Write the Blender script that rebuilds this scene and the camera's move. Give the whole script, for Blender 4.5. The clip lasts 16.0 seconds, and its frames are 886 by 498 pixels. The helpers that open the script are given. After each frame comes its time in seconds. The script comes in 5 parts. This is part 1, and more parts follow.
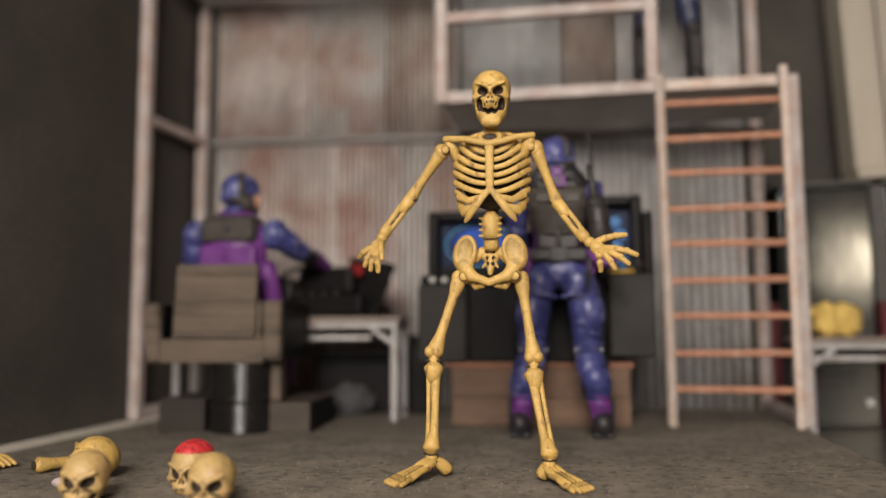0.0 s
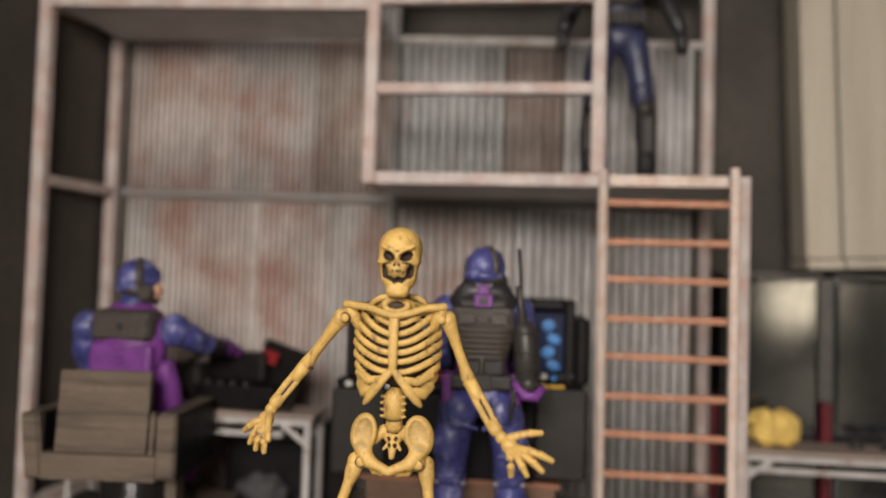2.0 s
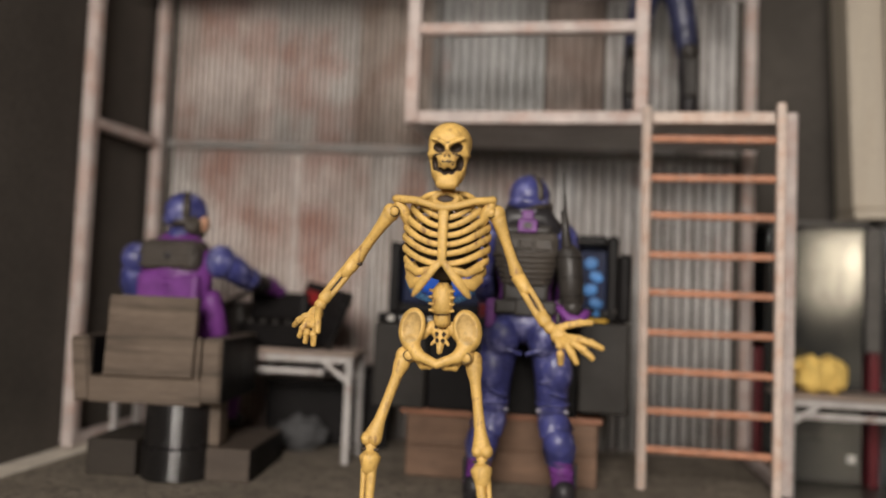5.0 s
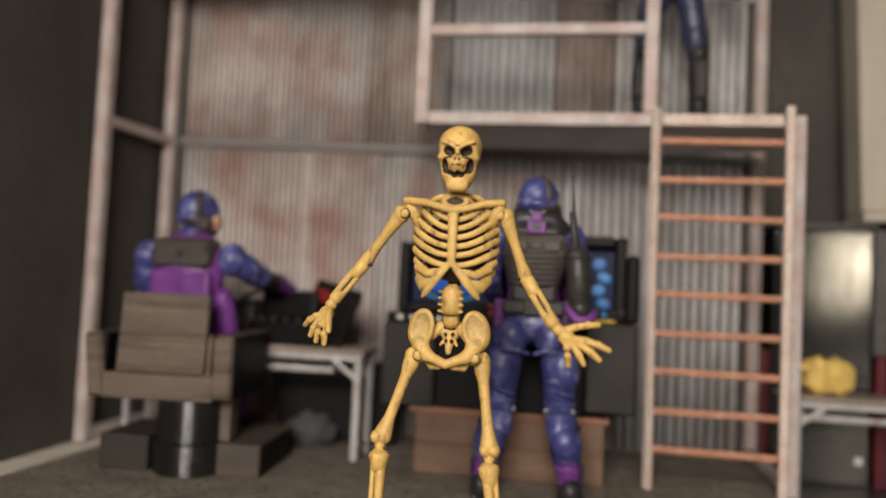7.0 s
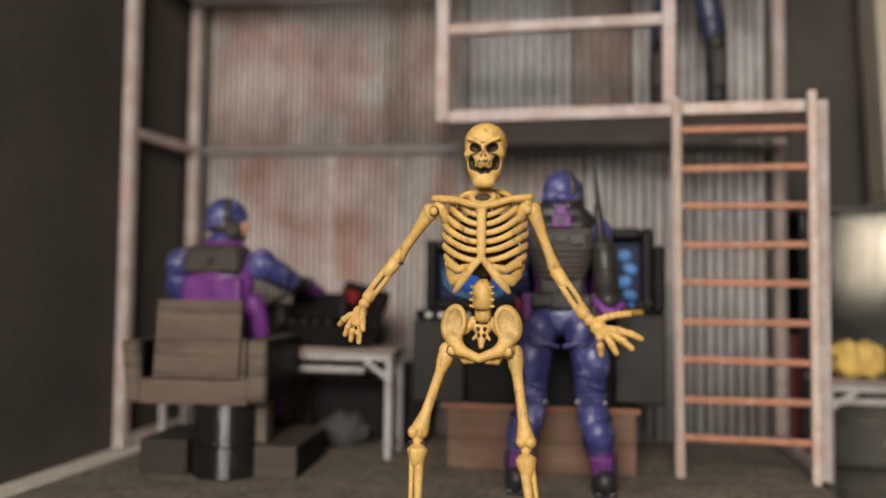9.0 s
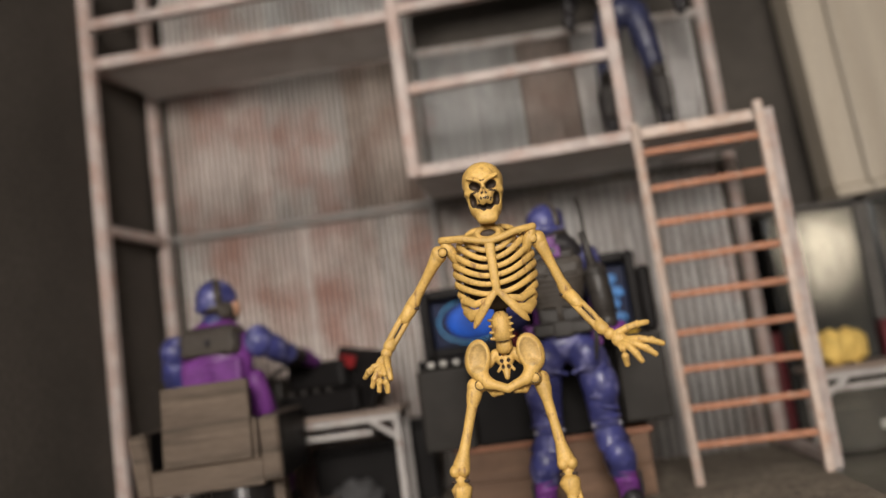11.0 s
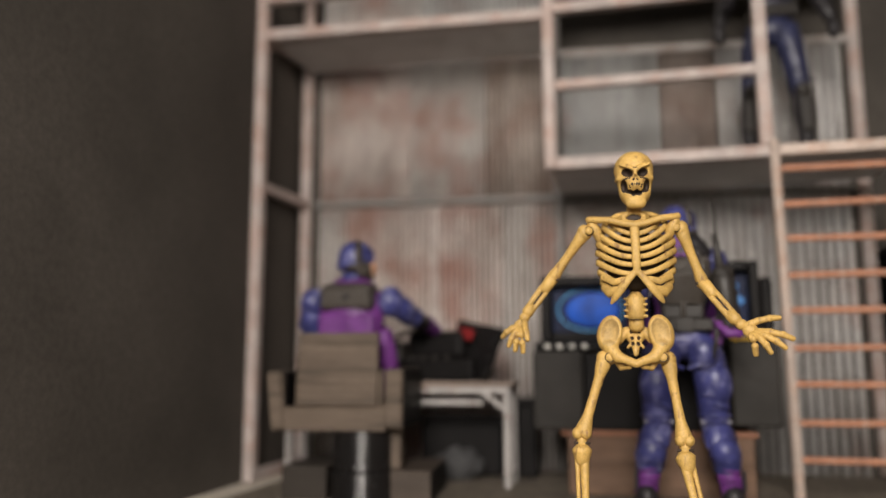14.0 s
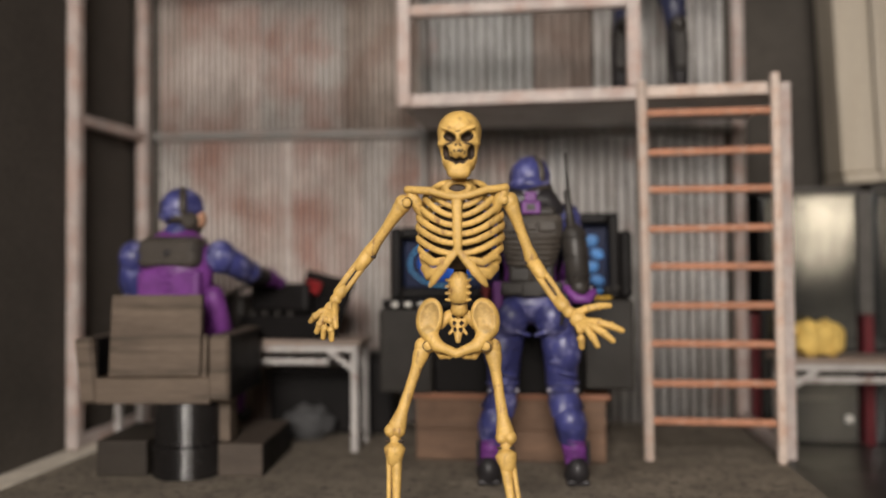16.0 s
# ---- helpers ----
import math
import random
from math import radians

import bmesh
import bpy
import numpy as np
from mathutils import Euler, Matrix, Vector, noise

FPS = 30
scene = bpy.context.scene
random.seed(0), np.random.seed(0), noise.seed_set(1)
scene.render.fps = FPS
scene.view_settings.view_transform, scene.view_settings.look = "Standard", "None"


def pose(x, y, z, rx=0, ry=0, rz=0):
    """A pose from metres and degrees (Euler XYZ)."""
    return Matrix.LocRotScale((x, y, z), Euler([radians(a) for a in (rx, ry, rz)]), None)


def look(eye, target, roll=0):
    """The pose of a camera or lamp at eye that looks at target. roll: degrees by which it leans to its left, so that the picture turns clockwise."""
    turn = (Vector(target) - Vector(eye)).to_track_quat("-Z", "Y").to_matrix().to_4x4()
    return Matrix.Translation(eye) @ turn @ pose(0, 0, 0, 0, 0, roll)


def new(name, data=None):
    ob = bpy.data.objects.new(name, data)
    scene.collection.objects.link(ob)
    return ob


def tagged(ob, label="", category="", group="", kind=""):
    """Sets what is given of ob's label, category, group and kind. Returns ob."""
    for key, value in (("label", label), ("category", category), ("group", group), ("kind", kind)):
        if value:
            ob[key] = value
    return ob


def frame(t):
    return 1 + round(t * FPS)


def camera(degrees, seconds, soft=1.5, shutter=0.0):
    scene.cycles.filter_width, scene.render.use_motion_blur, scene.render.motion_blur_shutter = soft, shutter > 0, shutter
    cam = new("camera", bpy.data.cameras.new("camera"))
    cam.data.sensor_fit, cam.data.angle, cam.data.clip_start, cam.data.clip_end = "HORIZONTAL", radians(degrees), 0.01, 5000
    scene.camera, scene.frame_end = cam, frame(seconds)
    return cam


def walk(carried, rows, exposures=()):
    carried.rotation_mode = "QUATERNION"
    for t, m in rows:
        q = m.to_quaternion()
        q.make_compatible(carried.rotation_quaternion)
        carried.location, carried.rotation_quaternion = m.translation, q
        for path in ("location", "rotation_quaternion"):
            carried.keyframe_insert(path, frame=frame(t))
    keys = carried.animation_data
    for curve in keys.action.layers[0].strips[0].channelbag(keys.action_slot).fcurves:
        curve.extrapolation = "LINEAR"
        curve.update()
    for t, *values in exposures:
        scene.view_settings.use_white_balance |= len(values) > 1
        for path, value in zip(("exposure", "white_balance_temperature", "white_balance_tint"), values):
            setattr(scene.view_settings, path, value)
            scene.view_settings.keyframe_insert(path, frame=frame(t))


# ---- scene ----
import itertools

cam = camera(58.6, 16.0, 1.5)
cam.data.dof.use_dof = True
cam.data.dof.focus_distance = 0.258
cam.data.dof.aperture_fstop = 4.4
METRES, EYE, TILT, LEAN, TURN = 0.34, 0.048, 0.0, 0.0, 9.9
ROWS = [
    (0.0, 0.0, 0.0, 0.0, 0.03, 5.75, 0.25),
    (0.5, -0.0065, -0.0051, 0.0478, -0.28, 4.93, 0.44),
    (1.0, -0.0103, -0.0169, 0.083, -1.39, 3.66, -1.76),
    (1.5, 0.0033, 0.0063, 0.1396, -1.97, 4.57, -2.66),
    (1.8, 0.0327, 0.065, 0.2067, -2.7093, 3.0795, -1.8879),
    (2.0, 0.0525, 0.079, 0.2144, -2.93, 2.34, -1.78),
    (2.2, 0.0487, 0.0893, 0.1799, -3.2487, 2.2668, -1.5307),
    (2.5, 0.0396, 0.0884, 0.1472, -3.38, 2.09, -1.39),
    (3.0, 0.0464, 0.0937, 0.11, -2.72, 1.98, -1.37),
    (3.5, 0.041, 0.0869, 0.1066, -2.08, 2.26, -1.67),
    (4.0, 0.0396, 0.0808, 0.1071, -1.52, 2.67, -2.08),
    (4.5, 0.0373, 0.0799, 0.1092, -1.07, 2.98, -2.25),
    (5.0, 0.0389, 0.0815, 0.1088, -0.8, 3.16, -2.29),
    (7.5, 0.037, 0.0673, 0.1172, -0.01, 2.64, -2.83),
    (8.0, 0.0285, 0.0634, 0.1225, 0.24, 2.39, -2.75),
    (8.5, 0.0215, 0.0628, 0.1254, 0.64, 2.39, -1.98),
    (8.7, 0.0292, 0.0622, 0.1191, 0.9026, 2.5179, -1.4932),
    (10.8, -0.0304, 0.0451, 0.0892, -1.2221, 6.968, 6.8028),
    (11.0, -0.0367, 0.0433, 0.0864, -2.06, 7.49, 7.98),
    (11.3, -0.0379, 0.0345, 0.0907, -2.1014, 7.7832, 10.1028),
    (11.5, -0.0482, 0.0229, 0.0789, -0.44, 7.98, 10.46),
    (12.0, -0.0685, 0.0004, 0.0647, 4.06, 8.06, 8.38),
    (12.5, -0.0715, 0.0002, 0.0609, 6.08, 7.92, 7.26),
    (13.0, -0.077, -0.0054, 0.0559, 6.99, 7.7, 5.8),
    (13.5, -0.0936, -0.0056, 0.0451, 6.57, 7.84, 2.27),
    (14.0, -0.097, -0.0173, 0.0449, 3.55, 8.34, 0.13),
    (14.2, -0.0654, -0.0732, 0.0811, 5.4962, 8.0542, -0.3348),
    (14.5, 0.0003, -0.0609, 0.1452, 6.39, 7.25, 0.08),
    (14.7, 0.0076, -0.0301, 0.162, 5.8491, 5.6324, 0.3701),
    (15.0, 0.0267, 0.0271, 0.1559, 3.28, 2.39, 0.03),
    (15.3, 0.0484, 0.0459, 0.1426, 0.5617, 0.71, -0.2059),
    (15.5, 0.0405, 0.065, 0.1508, -1.09, 0.32, -0.93),
    (16.0, 0.0046, 0.0834, 0.1222, -2.42, 1.3, 0.47),
]
walk(cam, [(t, pose(0, 0, EYE, TILT, LEAN, TURN) @ pose(METRES * x, METRES * y, METRES * z, 90 + pitch, roll, yaw)) for t, x, y, z, yaw, pitch, roll in ROWS])
scene.view_settings.exposure = 0.0

# ---- light: a floor lamp behind the camera, a ceiling lamp, two small warm lamps on the right, one added for a reflection ----
world = bpy.data.worlds.new("room_air")
scene.world = world
world.use_nodes = True
world.node_tree.nodes["Background"].inputs[0].default_value = (1.0, 0.94, 0.88, 1)
world.node_tree.nodes["Background"].inputs[1].default_value = 0.06


def area_lamp(name, eye, target, size, watts, colour):
    data = bpy.data.lights.new(name, "AREA")
    data.shape, data.size, data.energy, data.color = "DISK", size, watts, colour
    ob = new(name, data)
    ob.matrix_world = look(eye, target)
    return ob


KEY = (-0.02, -0.32, 0.285)
TOP = (-0.75, -0.32, 1.10)
DESK_LAMP = (0.62, -0.95, 0.20)
area_lamp("floor_lamp_light", KEY, (-0.02, 0.17, -0.02), 0.26, 7.25, (1.0, 0.92, 0.845))
area_lamp("ceiling_lamp_light", TOP, (-0.05, 0.35, 0.0), 0.34, 5.8, (1.0, 0.92, 0.82))
# Unseen lamp added to put a warm reflection on the locker doors.
GLINT = (0.266, 0.10, 0.106)
area_lamp("locker_glint_light", GLINT, (0.16, 0.48, 0.10), 0.045, 0.035, (1.0, 0.80, 0.58))
area_lamp("desk_lamp_light", DESK_LAMP, (0.0, 0.40, 0.1), 0.10, 0.45, (1.0, 0.80, 0.58))


# ---- materials ----
def ramp(nt, fac, stops):
    r = nt.nodes.new("ShaderNodeValToRGB")
    els = r.color_ramp.elements
    while len(els) < len(stops):
        els.new(0.5)
    for e, (p, c) in zip(els, stops):
        e.position, e.color = p, (*c, 1)
    nt.links.new(fac, r.inputs[0])
    return r.outputs[0]


def noise_tex(nt, vec, scale, detail=4.0, rough=0.6):
    n = nt.nodes.new("ShaderNodeTexNoise")
    n.inputs["Scale"].default_value, n.inputs["Detail"].default_value, n.inputs["Roughness"].default_value = scale, detail, rough
    nt.links.new(vec, n.inputs["Vector"])
    return n.outputs["Fac"]


def stretched(nt, vec, sx, sy, sz):
    m = nt.nodes.new("ShaderNodeMapping")
    m.inputs["Scale"].default_value = (sx, sy, sz)
    nt.links.new(vec, m.inputs["Vector"])
    return m.outputs[0]


def mix(nt, fac, a, b, how="MIX"):
    m = nt.nodes.new("ShaderNodeMix")
    m.data_type, m.blend_type = "RGBA", how
    for sock, v in ((m.inputs[0], fac), (m.inputs[6], a), (m.inputs[7], b)):
        if isinstance(v, bpy.types.NodeSocket):
            nt.links.new(v, sock)
        elif isinstance(v, tuple):
            sock.default_value = (*v, 1)
        else:
            sock.default_value = v
    return m.outputs[2]


def material(name, base, rough=0.6, metal=0.0, vary=0.25, scale=120.0, grain=900.0, bump=0.15, bump_scale=600.0, stain=None, stain_amount=0.35, stain_scale=90.0, stretch=(1, 1, 1), layers=0.0, speck=None, spec=0.5, stain_soft=0.12, stain_stretch=(1, 1, 1)):
    m = bpy.data.materials.new(name)
    m.use_nodes = True
    nt = m.node_tree
    p = nt.nodes["Principled BSDF"]
    geo = nt.nodes.new("ShaderNodeNewGeometry")
    pos = stretched(nt, geo.outputs["Position"], *stretch)
    dark = tuple(c * (1 - vary) for c in base)
    light = tuple(min(1, c * (1 + vary * 0.6)) for c in base)
    big = ramp(nt, noise_tex(nt, pos, scale, 5), [(0.3, dark), (0.72, light)])
    fine = ramp(nt, noise_tex(nt, pos, grain, 3), [(0.25, (0.8, 0.8, 0.8)), (0.75, (1.12, 1.12, 1.12))])
    col = mix(nt, 1.0, big, fine, "MULTIPLY")
    if stain:
        sp = stretched(nt, geo.outputs["Position"], *stain_stretch)
        f = ramp(nt, noise_tex(nt, sp, stain_scale, 6, 0.65), [(0.62 - stain_amount * 0.4, (0, 0, 0)), (0.62 - stain_amount * 0.4 + stain_soft, (1, 1, 1))])
        col = mix(nt, f, col, stain)
    if speck:
        v = nt.nodes.new("ShaderNodeTexVoronoi")
        v.inputs["Scale"].default_value = 420.0
        nt.links.new(geo.outputs["Position"], v.inputs["Vector"])
        f = ramp(nt, v.outputs["Distance"], [(0.13, (1, 1, 1)), (0.22, (0, 0, 0))])
        pick = ramp(nt, v.outputs["Color"], [(0.42, (0, 0, 0)), (0.75, (1, 1, 1))])
        col = mix(nt, mix(nt, 1.0, f, pick, "MULTIPLY"), col, speck)
    nt.links.new(col, p.inputs["Base Color"])
    rr = nt.nodes.new("ShaderNodeMapRange")
    rr.inputs["To Min"].default_value, rr.inputs["To Max"].default_value = max(0.05, rough - 0.12), min(1, rough + 0.12)
    nt.links.new(noise_tex(nt, pos, scale * 2.3, 4), rr.inputs["Value"])
    nt.links.new(rr.outputs[0], p.inputs["Roughness"])
    p.inputs["Metallic"].default_value = metal
    p.inputs["Specular IOR Level"].default_value = spec
    height = noise_tex(nt, pos, bump_scale, 5)
    b = nt.nodes.new("ShaderNodeBump")
    b.inputs["Strength"].default_value, b.inputs["Distance"].default_value = bump, 0.0006
    nt.links.new(height, b.inputs["Height"])
    out = b.outputs[0]
    if layers:
        w = nt.nodes.new("ShaderNodeTexWave")
        w.bands_direction, w.inputs["Scale"].default_value = "Z", 420.0
        w.inputs["Distortion"].default_value = 0.6
        nt.links.new(geo.outputs["Position"], w.inputs["Vector"])
        b2 = nt.nodes.new("ShaderNodeBump")
        b2.inputs["Strength"].default_value, b2.inputs["Distance"].default_value = layers, 0.0003
        nt.links.new(w.outputs["Fac"], b2.inputs["Height"])
        nt.links.new(out, b2.inputs["Normal"])
        out = b2.outputs[0]
    nt.links.new(out, p.inputs["Normal"])
    return m


M = {}
M["bone"] = material("yellowed_bone_paint", (0.53, 0.335, 0.092), 0.55, vary=0.26, scale=130, grain=1500, bump=0.45, bump_scale=1100, stain=(0.22, 0.12, 0.042), stain_amount=0.15, stain_scale=360, stain_soft=0.12, stain_stretch=(1.6, 1.6, 0.55))
M["bone_inner"] = material("washed_bone_hollow", (0.47, 0.315, 0.115), 0.6, vary=0.3, scale=260, grain=1500, bump=0.4, bump_scale=1100, stain=(0.17, 0.095, 0.04), stain_amount=0.20, stain_scale=300, stain_soft=0.3)
M["bone_old"] = material("tan_bone_paint", (0.46, 0.305, 0.115), 0.5, vary=0.3, scale=180, grain=1500, bump=0.35, bump_scale=900, stain=(0.30, 0.15, 0.075), stain_amount=0.3, stain_scale=190, stain_soft=0.3)
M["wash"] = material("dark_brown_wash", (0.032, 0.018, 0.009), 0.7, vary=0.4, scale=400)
M["brain"] = material("red_brain_paint", (0.55, 0.03, 0.035), 0.4, vary=0.35, scale=500, bump=0.6, bump_scale=500, stain=(0.12, 0.005, 0.008), stain_amount=0.25, stain_scale=500)
M["grit"] = material("dark_gritty_board", (0.20, 0.171, 0.136), 0.9, vary=0.38, scale=55, grain=1400, bump=0.8, bump_scale=1300, stain=(0.085, 0.072, 0.058), stain_amount=0.28, stain_scale=260, speck=(0.26, 0.23, 0.19), spec=0.2)
M["grain"] = material("pale_grit_grain", (0.38, 0.34, 0.28), 0.6, vary=0.4, scale=900)
M["charcoal"] = material("charcoal_board", (0.075, 0.066, 0.057), 0.75, vary=0.25, scale=9, grain=300, bump=0.08, stain=(0.048, 0.043, 0.037), stain_amount=0.3, stain_scale=12, stain_soft=0.3, spec=0.2)
M["frame"] = material("rusty_whitewashed_bar", (0.455, 0.39, 0.365), 0.6, vary=0.25, scale=70, grain=900, bump=0.25, stain=(0.34, 0.195, 0.145), stain_amount=0.42, stain_scale=75, stain_soft=0.34)
M["rear_bar"] = material("dulled_pale_bar", (0.42, 0.385, 0.36), 0.65, vary=0.2, scale=90, bump=0.2, stain=(0.24, 0.15, 0.11), stain_amount=0.28, stain_scale=110, stain_soft=0.25)
M["strip"] = material("cream_strip_paint", (0.62, 0.565, 0.48), 0.6, vary=0.15, scale=90, stain=(0.36, 0.30, 0.24), stain_amount=0.25, stain_scale=80, stain_soft=0.3)
# Darker copy of the rear bar colour, with the shade back there put in.
M["rear_low"] = material("shaded_grey_bar", (0.19, 0.18, 0.17), 0.65, vary=0.2, scale=90, bump=0.2, stain=(0.15, 0.10, 0.08), stain_amount=0.28, stain_scale=90, stain_soft=0.25)
M["rung"] = material("rust_orange_bar", (0.42, 0.19, 0.11), 0.65, vary=0.3, scale=150, grain=900, bump=0.25, stain=(0.48, 0.36, 0.29), stain_amount=0.2, stain_scale=170, stain_soft=0.2)
M["landing"] = material("rust_streaked_pale_bar", (0.56, 0.46, 0.40), 0.6, vary=0.2, scale=120, stain=(0.44, 0.24, 0.15), stain_amount=0.36, stain_scale=100, stain_soft=0.32)


def sheet(name, base, rust, amount):
    """Weathered sheet: broad blotches, long vertical streaks, soft rust patches and drips."""
    m = material(name, base, 0.6, 0.1, vary=0.16, scale=20, grain=160, bump=0.12, stretch=(1, 1, 0.6), stain=rust, stain_amount=amount, stain_scale=24, stain_soft=0.26, stain_stretch=(1.1, 1, 0.8))
    nt = m.node_tree
    p = nt.nodes["Principled BSDF"]
    was = p.inputs["Base Color"].links[0].from_socket
    geo = nt.nodes.new("ShaderNodeNewGeometry")
    streak = ramp(nt, noise_tex(nt, stretched(nt, geo.outputs["Position"], 1, 1, 0.05), 200, 3, 0.6), [(0.36, (0.88, 0.87, 0.86)), (0.62, (1.05, 1.05, 1.05))])
    drips = ramp(nt, noise_tex(nt, stretched(nt, geo.outputs["Position"], 1, 1, 0.25), 40, 4, 0.6), [(0.33, (0.80, 0.77, 0.75)), (0.58, (1.03, 1.03, 1.03))])
    nt.links.new(mix(nt, 1.0, mix(nt, 1.0, was, streak, "MULTIPLY"), drips, "MULTIPLY"), p.inputs["Base Color"])
    return m


RUST = (0.37, 0.185, 0.145)
M["sheet_grey"] = sheet("weathered_grey_sheet", (0.56, 0.53, 0.505), RUST, 0.36)
M["sheet_pink"] = sheet("rust_bleached_sheet", (0.61, 0.54, 0.505), RUST, 0.45)
M["sheet_blue"] = sheet("blue_grey_sheet", (0.47, 0.475, 0.47), RUST, 0.24)
M["sheet_pale"] = sheet("pale_zinc_sheet", (0.57, 0.56, 0.55), (0.40, 0.22, 0.17), 0.20)
M["sheet_brown"] = sheet("rust_brown_sheet", (0.42, 0.36, 0.32), (0.22, 0.125, 0.09), 0.42)
M["sheet_dark"] = sheet("dark_rust_sheet", (0.27, 0.225, 0.20), (0.14, 0.085, 0.065), 0.42)
# Shade of the grooves put into dark sheet colours, with rust patches.
M["groove_deep"] = sheet("deep_groove_shade_sheet", (0.075, 0.064, 0.056), (0.06, 0.038, 0.03), 0.3)
M["groove"] = sheet("groove_shade_sheet", (0.17, 0.142, 0.122), (0.11, 0.065, 0.05), 0.36)
M["slab"] = material("dull_grey_shelf_board", (0.62, 0.615, 0.605), 0.7, vary=0.2, scale=30, stain=(0.36, 0.335, 0.31), stain_amount=0.25, stain_scale=40, stain_soft=0.3)
M["chair"] = material("grey_brown_printed_plank", (0.140, 0.106, 0.080), 0.6, vary=0.3, scale=60, grain=700, bump=0.1, stretch=(0.25, 0.25, 2.2), stain=(0.065, 0.05, 0.038), stain_amount=0.25, stain_scale=60, stain_stretch=(0.2, 0.2, 3), layers=0.5, spec=0.3)
M["black"] = material("black_printed_plastic", (0.012, 0.011, 0.011), 0.24, vary=0.3, scale=60, bump=0.05, layers=0.35)
M["block"] = material("dark_printed_block", (0.036, 0.029, 0.023), 0.6, vary=0.3, scale=60, stretch=(0.3, 0.3, 2), layers=0.5, spec=0.3)
M["block_light"] = material("grey_brown_printed_block", (0.080, 0.062, 0.049), 0.6, vary=0.3, scale=60, stretch=(0.3, 0.3, 2), layers=0.5, spec=0.3)
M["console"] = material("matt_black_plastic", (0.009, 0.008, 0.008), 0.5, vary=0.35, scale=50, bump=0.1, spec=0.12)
M["console_box"] = material("dark_grey_plastic", (0.027, 0.024, 0.021), 0.55, vary=0.3, scale=50, bump=0.1, layers=0.2, spec=0.2)
M["screen"] = material("dark_navy_screen", (0.006, 0.012, 0.045), 0.5, vary=0.3, scale=45, bump=0.0, spec=0.15)
M["globe"] = material("saturated_blue_print", (0.006, 0.10, 0.60), 0.5, vary=0.6, scale=70, bump=0.0, spec=0.2)
M["cyan"] = material("pale_blue_print", (0.07, 0.23, 0.55), 0.45, vary=0.5, scale=90, bump=0.02, spec=0.25)
M["ring"] = material("light_blue_line", (0.10, 0.42, 0.80), 0.3, vary=0.1, spec=0.3)
M["white"] = material("off_white_plastic", (0.62, 0.60, 0.56), 0.45, vary=0.15)
M["stud"] = material("pale_lilac_stud_plastic", (0.26, 0.25, 0.30), 0.45, vary=0.15)
M["pebble"] = material("pinkish_pebble_paint", (0.40, 0.32, 0.31), 0.6, vary=0.2, scale=400)
M["red"] = material("dull_red_paint", (0.24, 0.02, 0.022), 0.4, vary=0.3, scale=90, spec=0.3)
M["darkred"] = material("dark_red_strip", (0.11, 0.007, 0.013), 0.4, vary=0.3, scale=60)
M["yellowbit"] = material("yellow_plastic", (0.62, 0.38, 0.03), 0.4, vary=0.2)
M["crate"] = material("brown_wood_plank", (0.165, 0.095, 0.058), 0.7, vary=0.35, scale=60, grain=500, bump=0.3, stretch=(0.3, 1, 2.0), stain=(0.085, 0.045, 0.026), stain_amount=0.35, stain_scale=60, stain_soft=0.3)
M["crate_lip"] = material("red_brown_wood_lip", (0.27, 0.115, 0.062), 0.6, vary=0.3, scale=90, stretch=(0.3, 1, 1))
M["tabletop"] = material("grey_brown_tabletop", (0.26, 0.20, 0.165), 0.55, vary=0.25, scale=60, stretch=(0.3, 1, 1))
M["tableleg"] = material("pale_grey_table_frame", (0.45, 0.425, 0.41), 0.5, vary=0.2, scale=90, stain=(0.25, 0.18, 0.15), stain_amount=0.16, stain_scale=120)
M["blue"] = material("indigo_blue_plastic", (0.048, 0.052, 0.185), 0.38, vary=0.45, scale=130, grain=1000, bump=0.3, bump_scale=350, stain=(0.24, 0.24, 0.42), stain_amount=0.27, stain_scale=190, stain_soft=0.25, spec=0.5)
M["purple"] = material("purple_plastic", (0.150, 0.040, 0.205), 0.45, vary=0.3, scale=130, bump=0.2, bump_scale=350, spec=0.3)
M["grey_vest"] = material("dark_grey_armour_plastic", (0.056, 0.047, 0.039), 0.4, vary=0.25, scale=200, bump=0.6, bump_scale=900, spec=0.3)
M["gun"] = material("gunmetal_plastic", (0.034, 0.030, 0.027), 0.42, vary=0.3, scale=200, bump=0.1, spec=0.3)
M["navy"] = material("dark_navy_plastic", (0.028, 0.032, 0.075), 0.42, vary=0.35, scale=130, bump=0.2, bump_scale=400)
M["boot"] = material("black_boot_plastic", (0.022, 0.020, 0.022), 0.4, vary=0.3, scale=200, spec=0.3)
M["skin"] = material("flesh_plastic", (0.60, 0.34, 0.22), 0.5, vary=0.1)
M["locker"] = material("brushed_galvanised_steel", (0.165, 0.175, 0.178), 0.12, 0.9, vary=0.18, scale=22, grain=300, bump=0.03, stretch=(1, 1, 0.3))
M["lockerdark"] = material("dark_steel_trim", (0.10, 0.095, 0.09), 0.45, 0.5, vary=0.2)
M["sack"] = material("mustard_yellow_cloth", (0.70, 0.48, 0.13), 0.8, vary=0.25, scale=160, bump=0.5, bump_scale=500)
M["ragcloth"] = material("pale_grey_cloth", (0.055, 0.055, 0.057), 0.85, vary=0.3, scale=120, bump=0.5, bump_scale=400)
M["cream"] = material("cream_painted_board", (0.42, 0.37, 0.30), 0.5, vary=0.2, scale=14, stretch=(3, 1, 0.3), stain=(0.30, 0.245, 0.18), stain_amount=0.3, stain_scale=20, stain_soft=0.4, stain_stretch=(4, 1, 0.3))
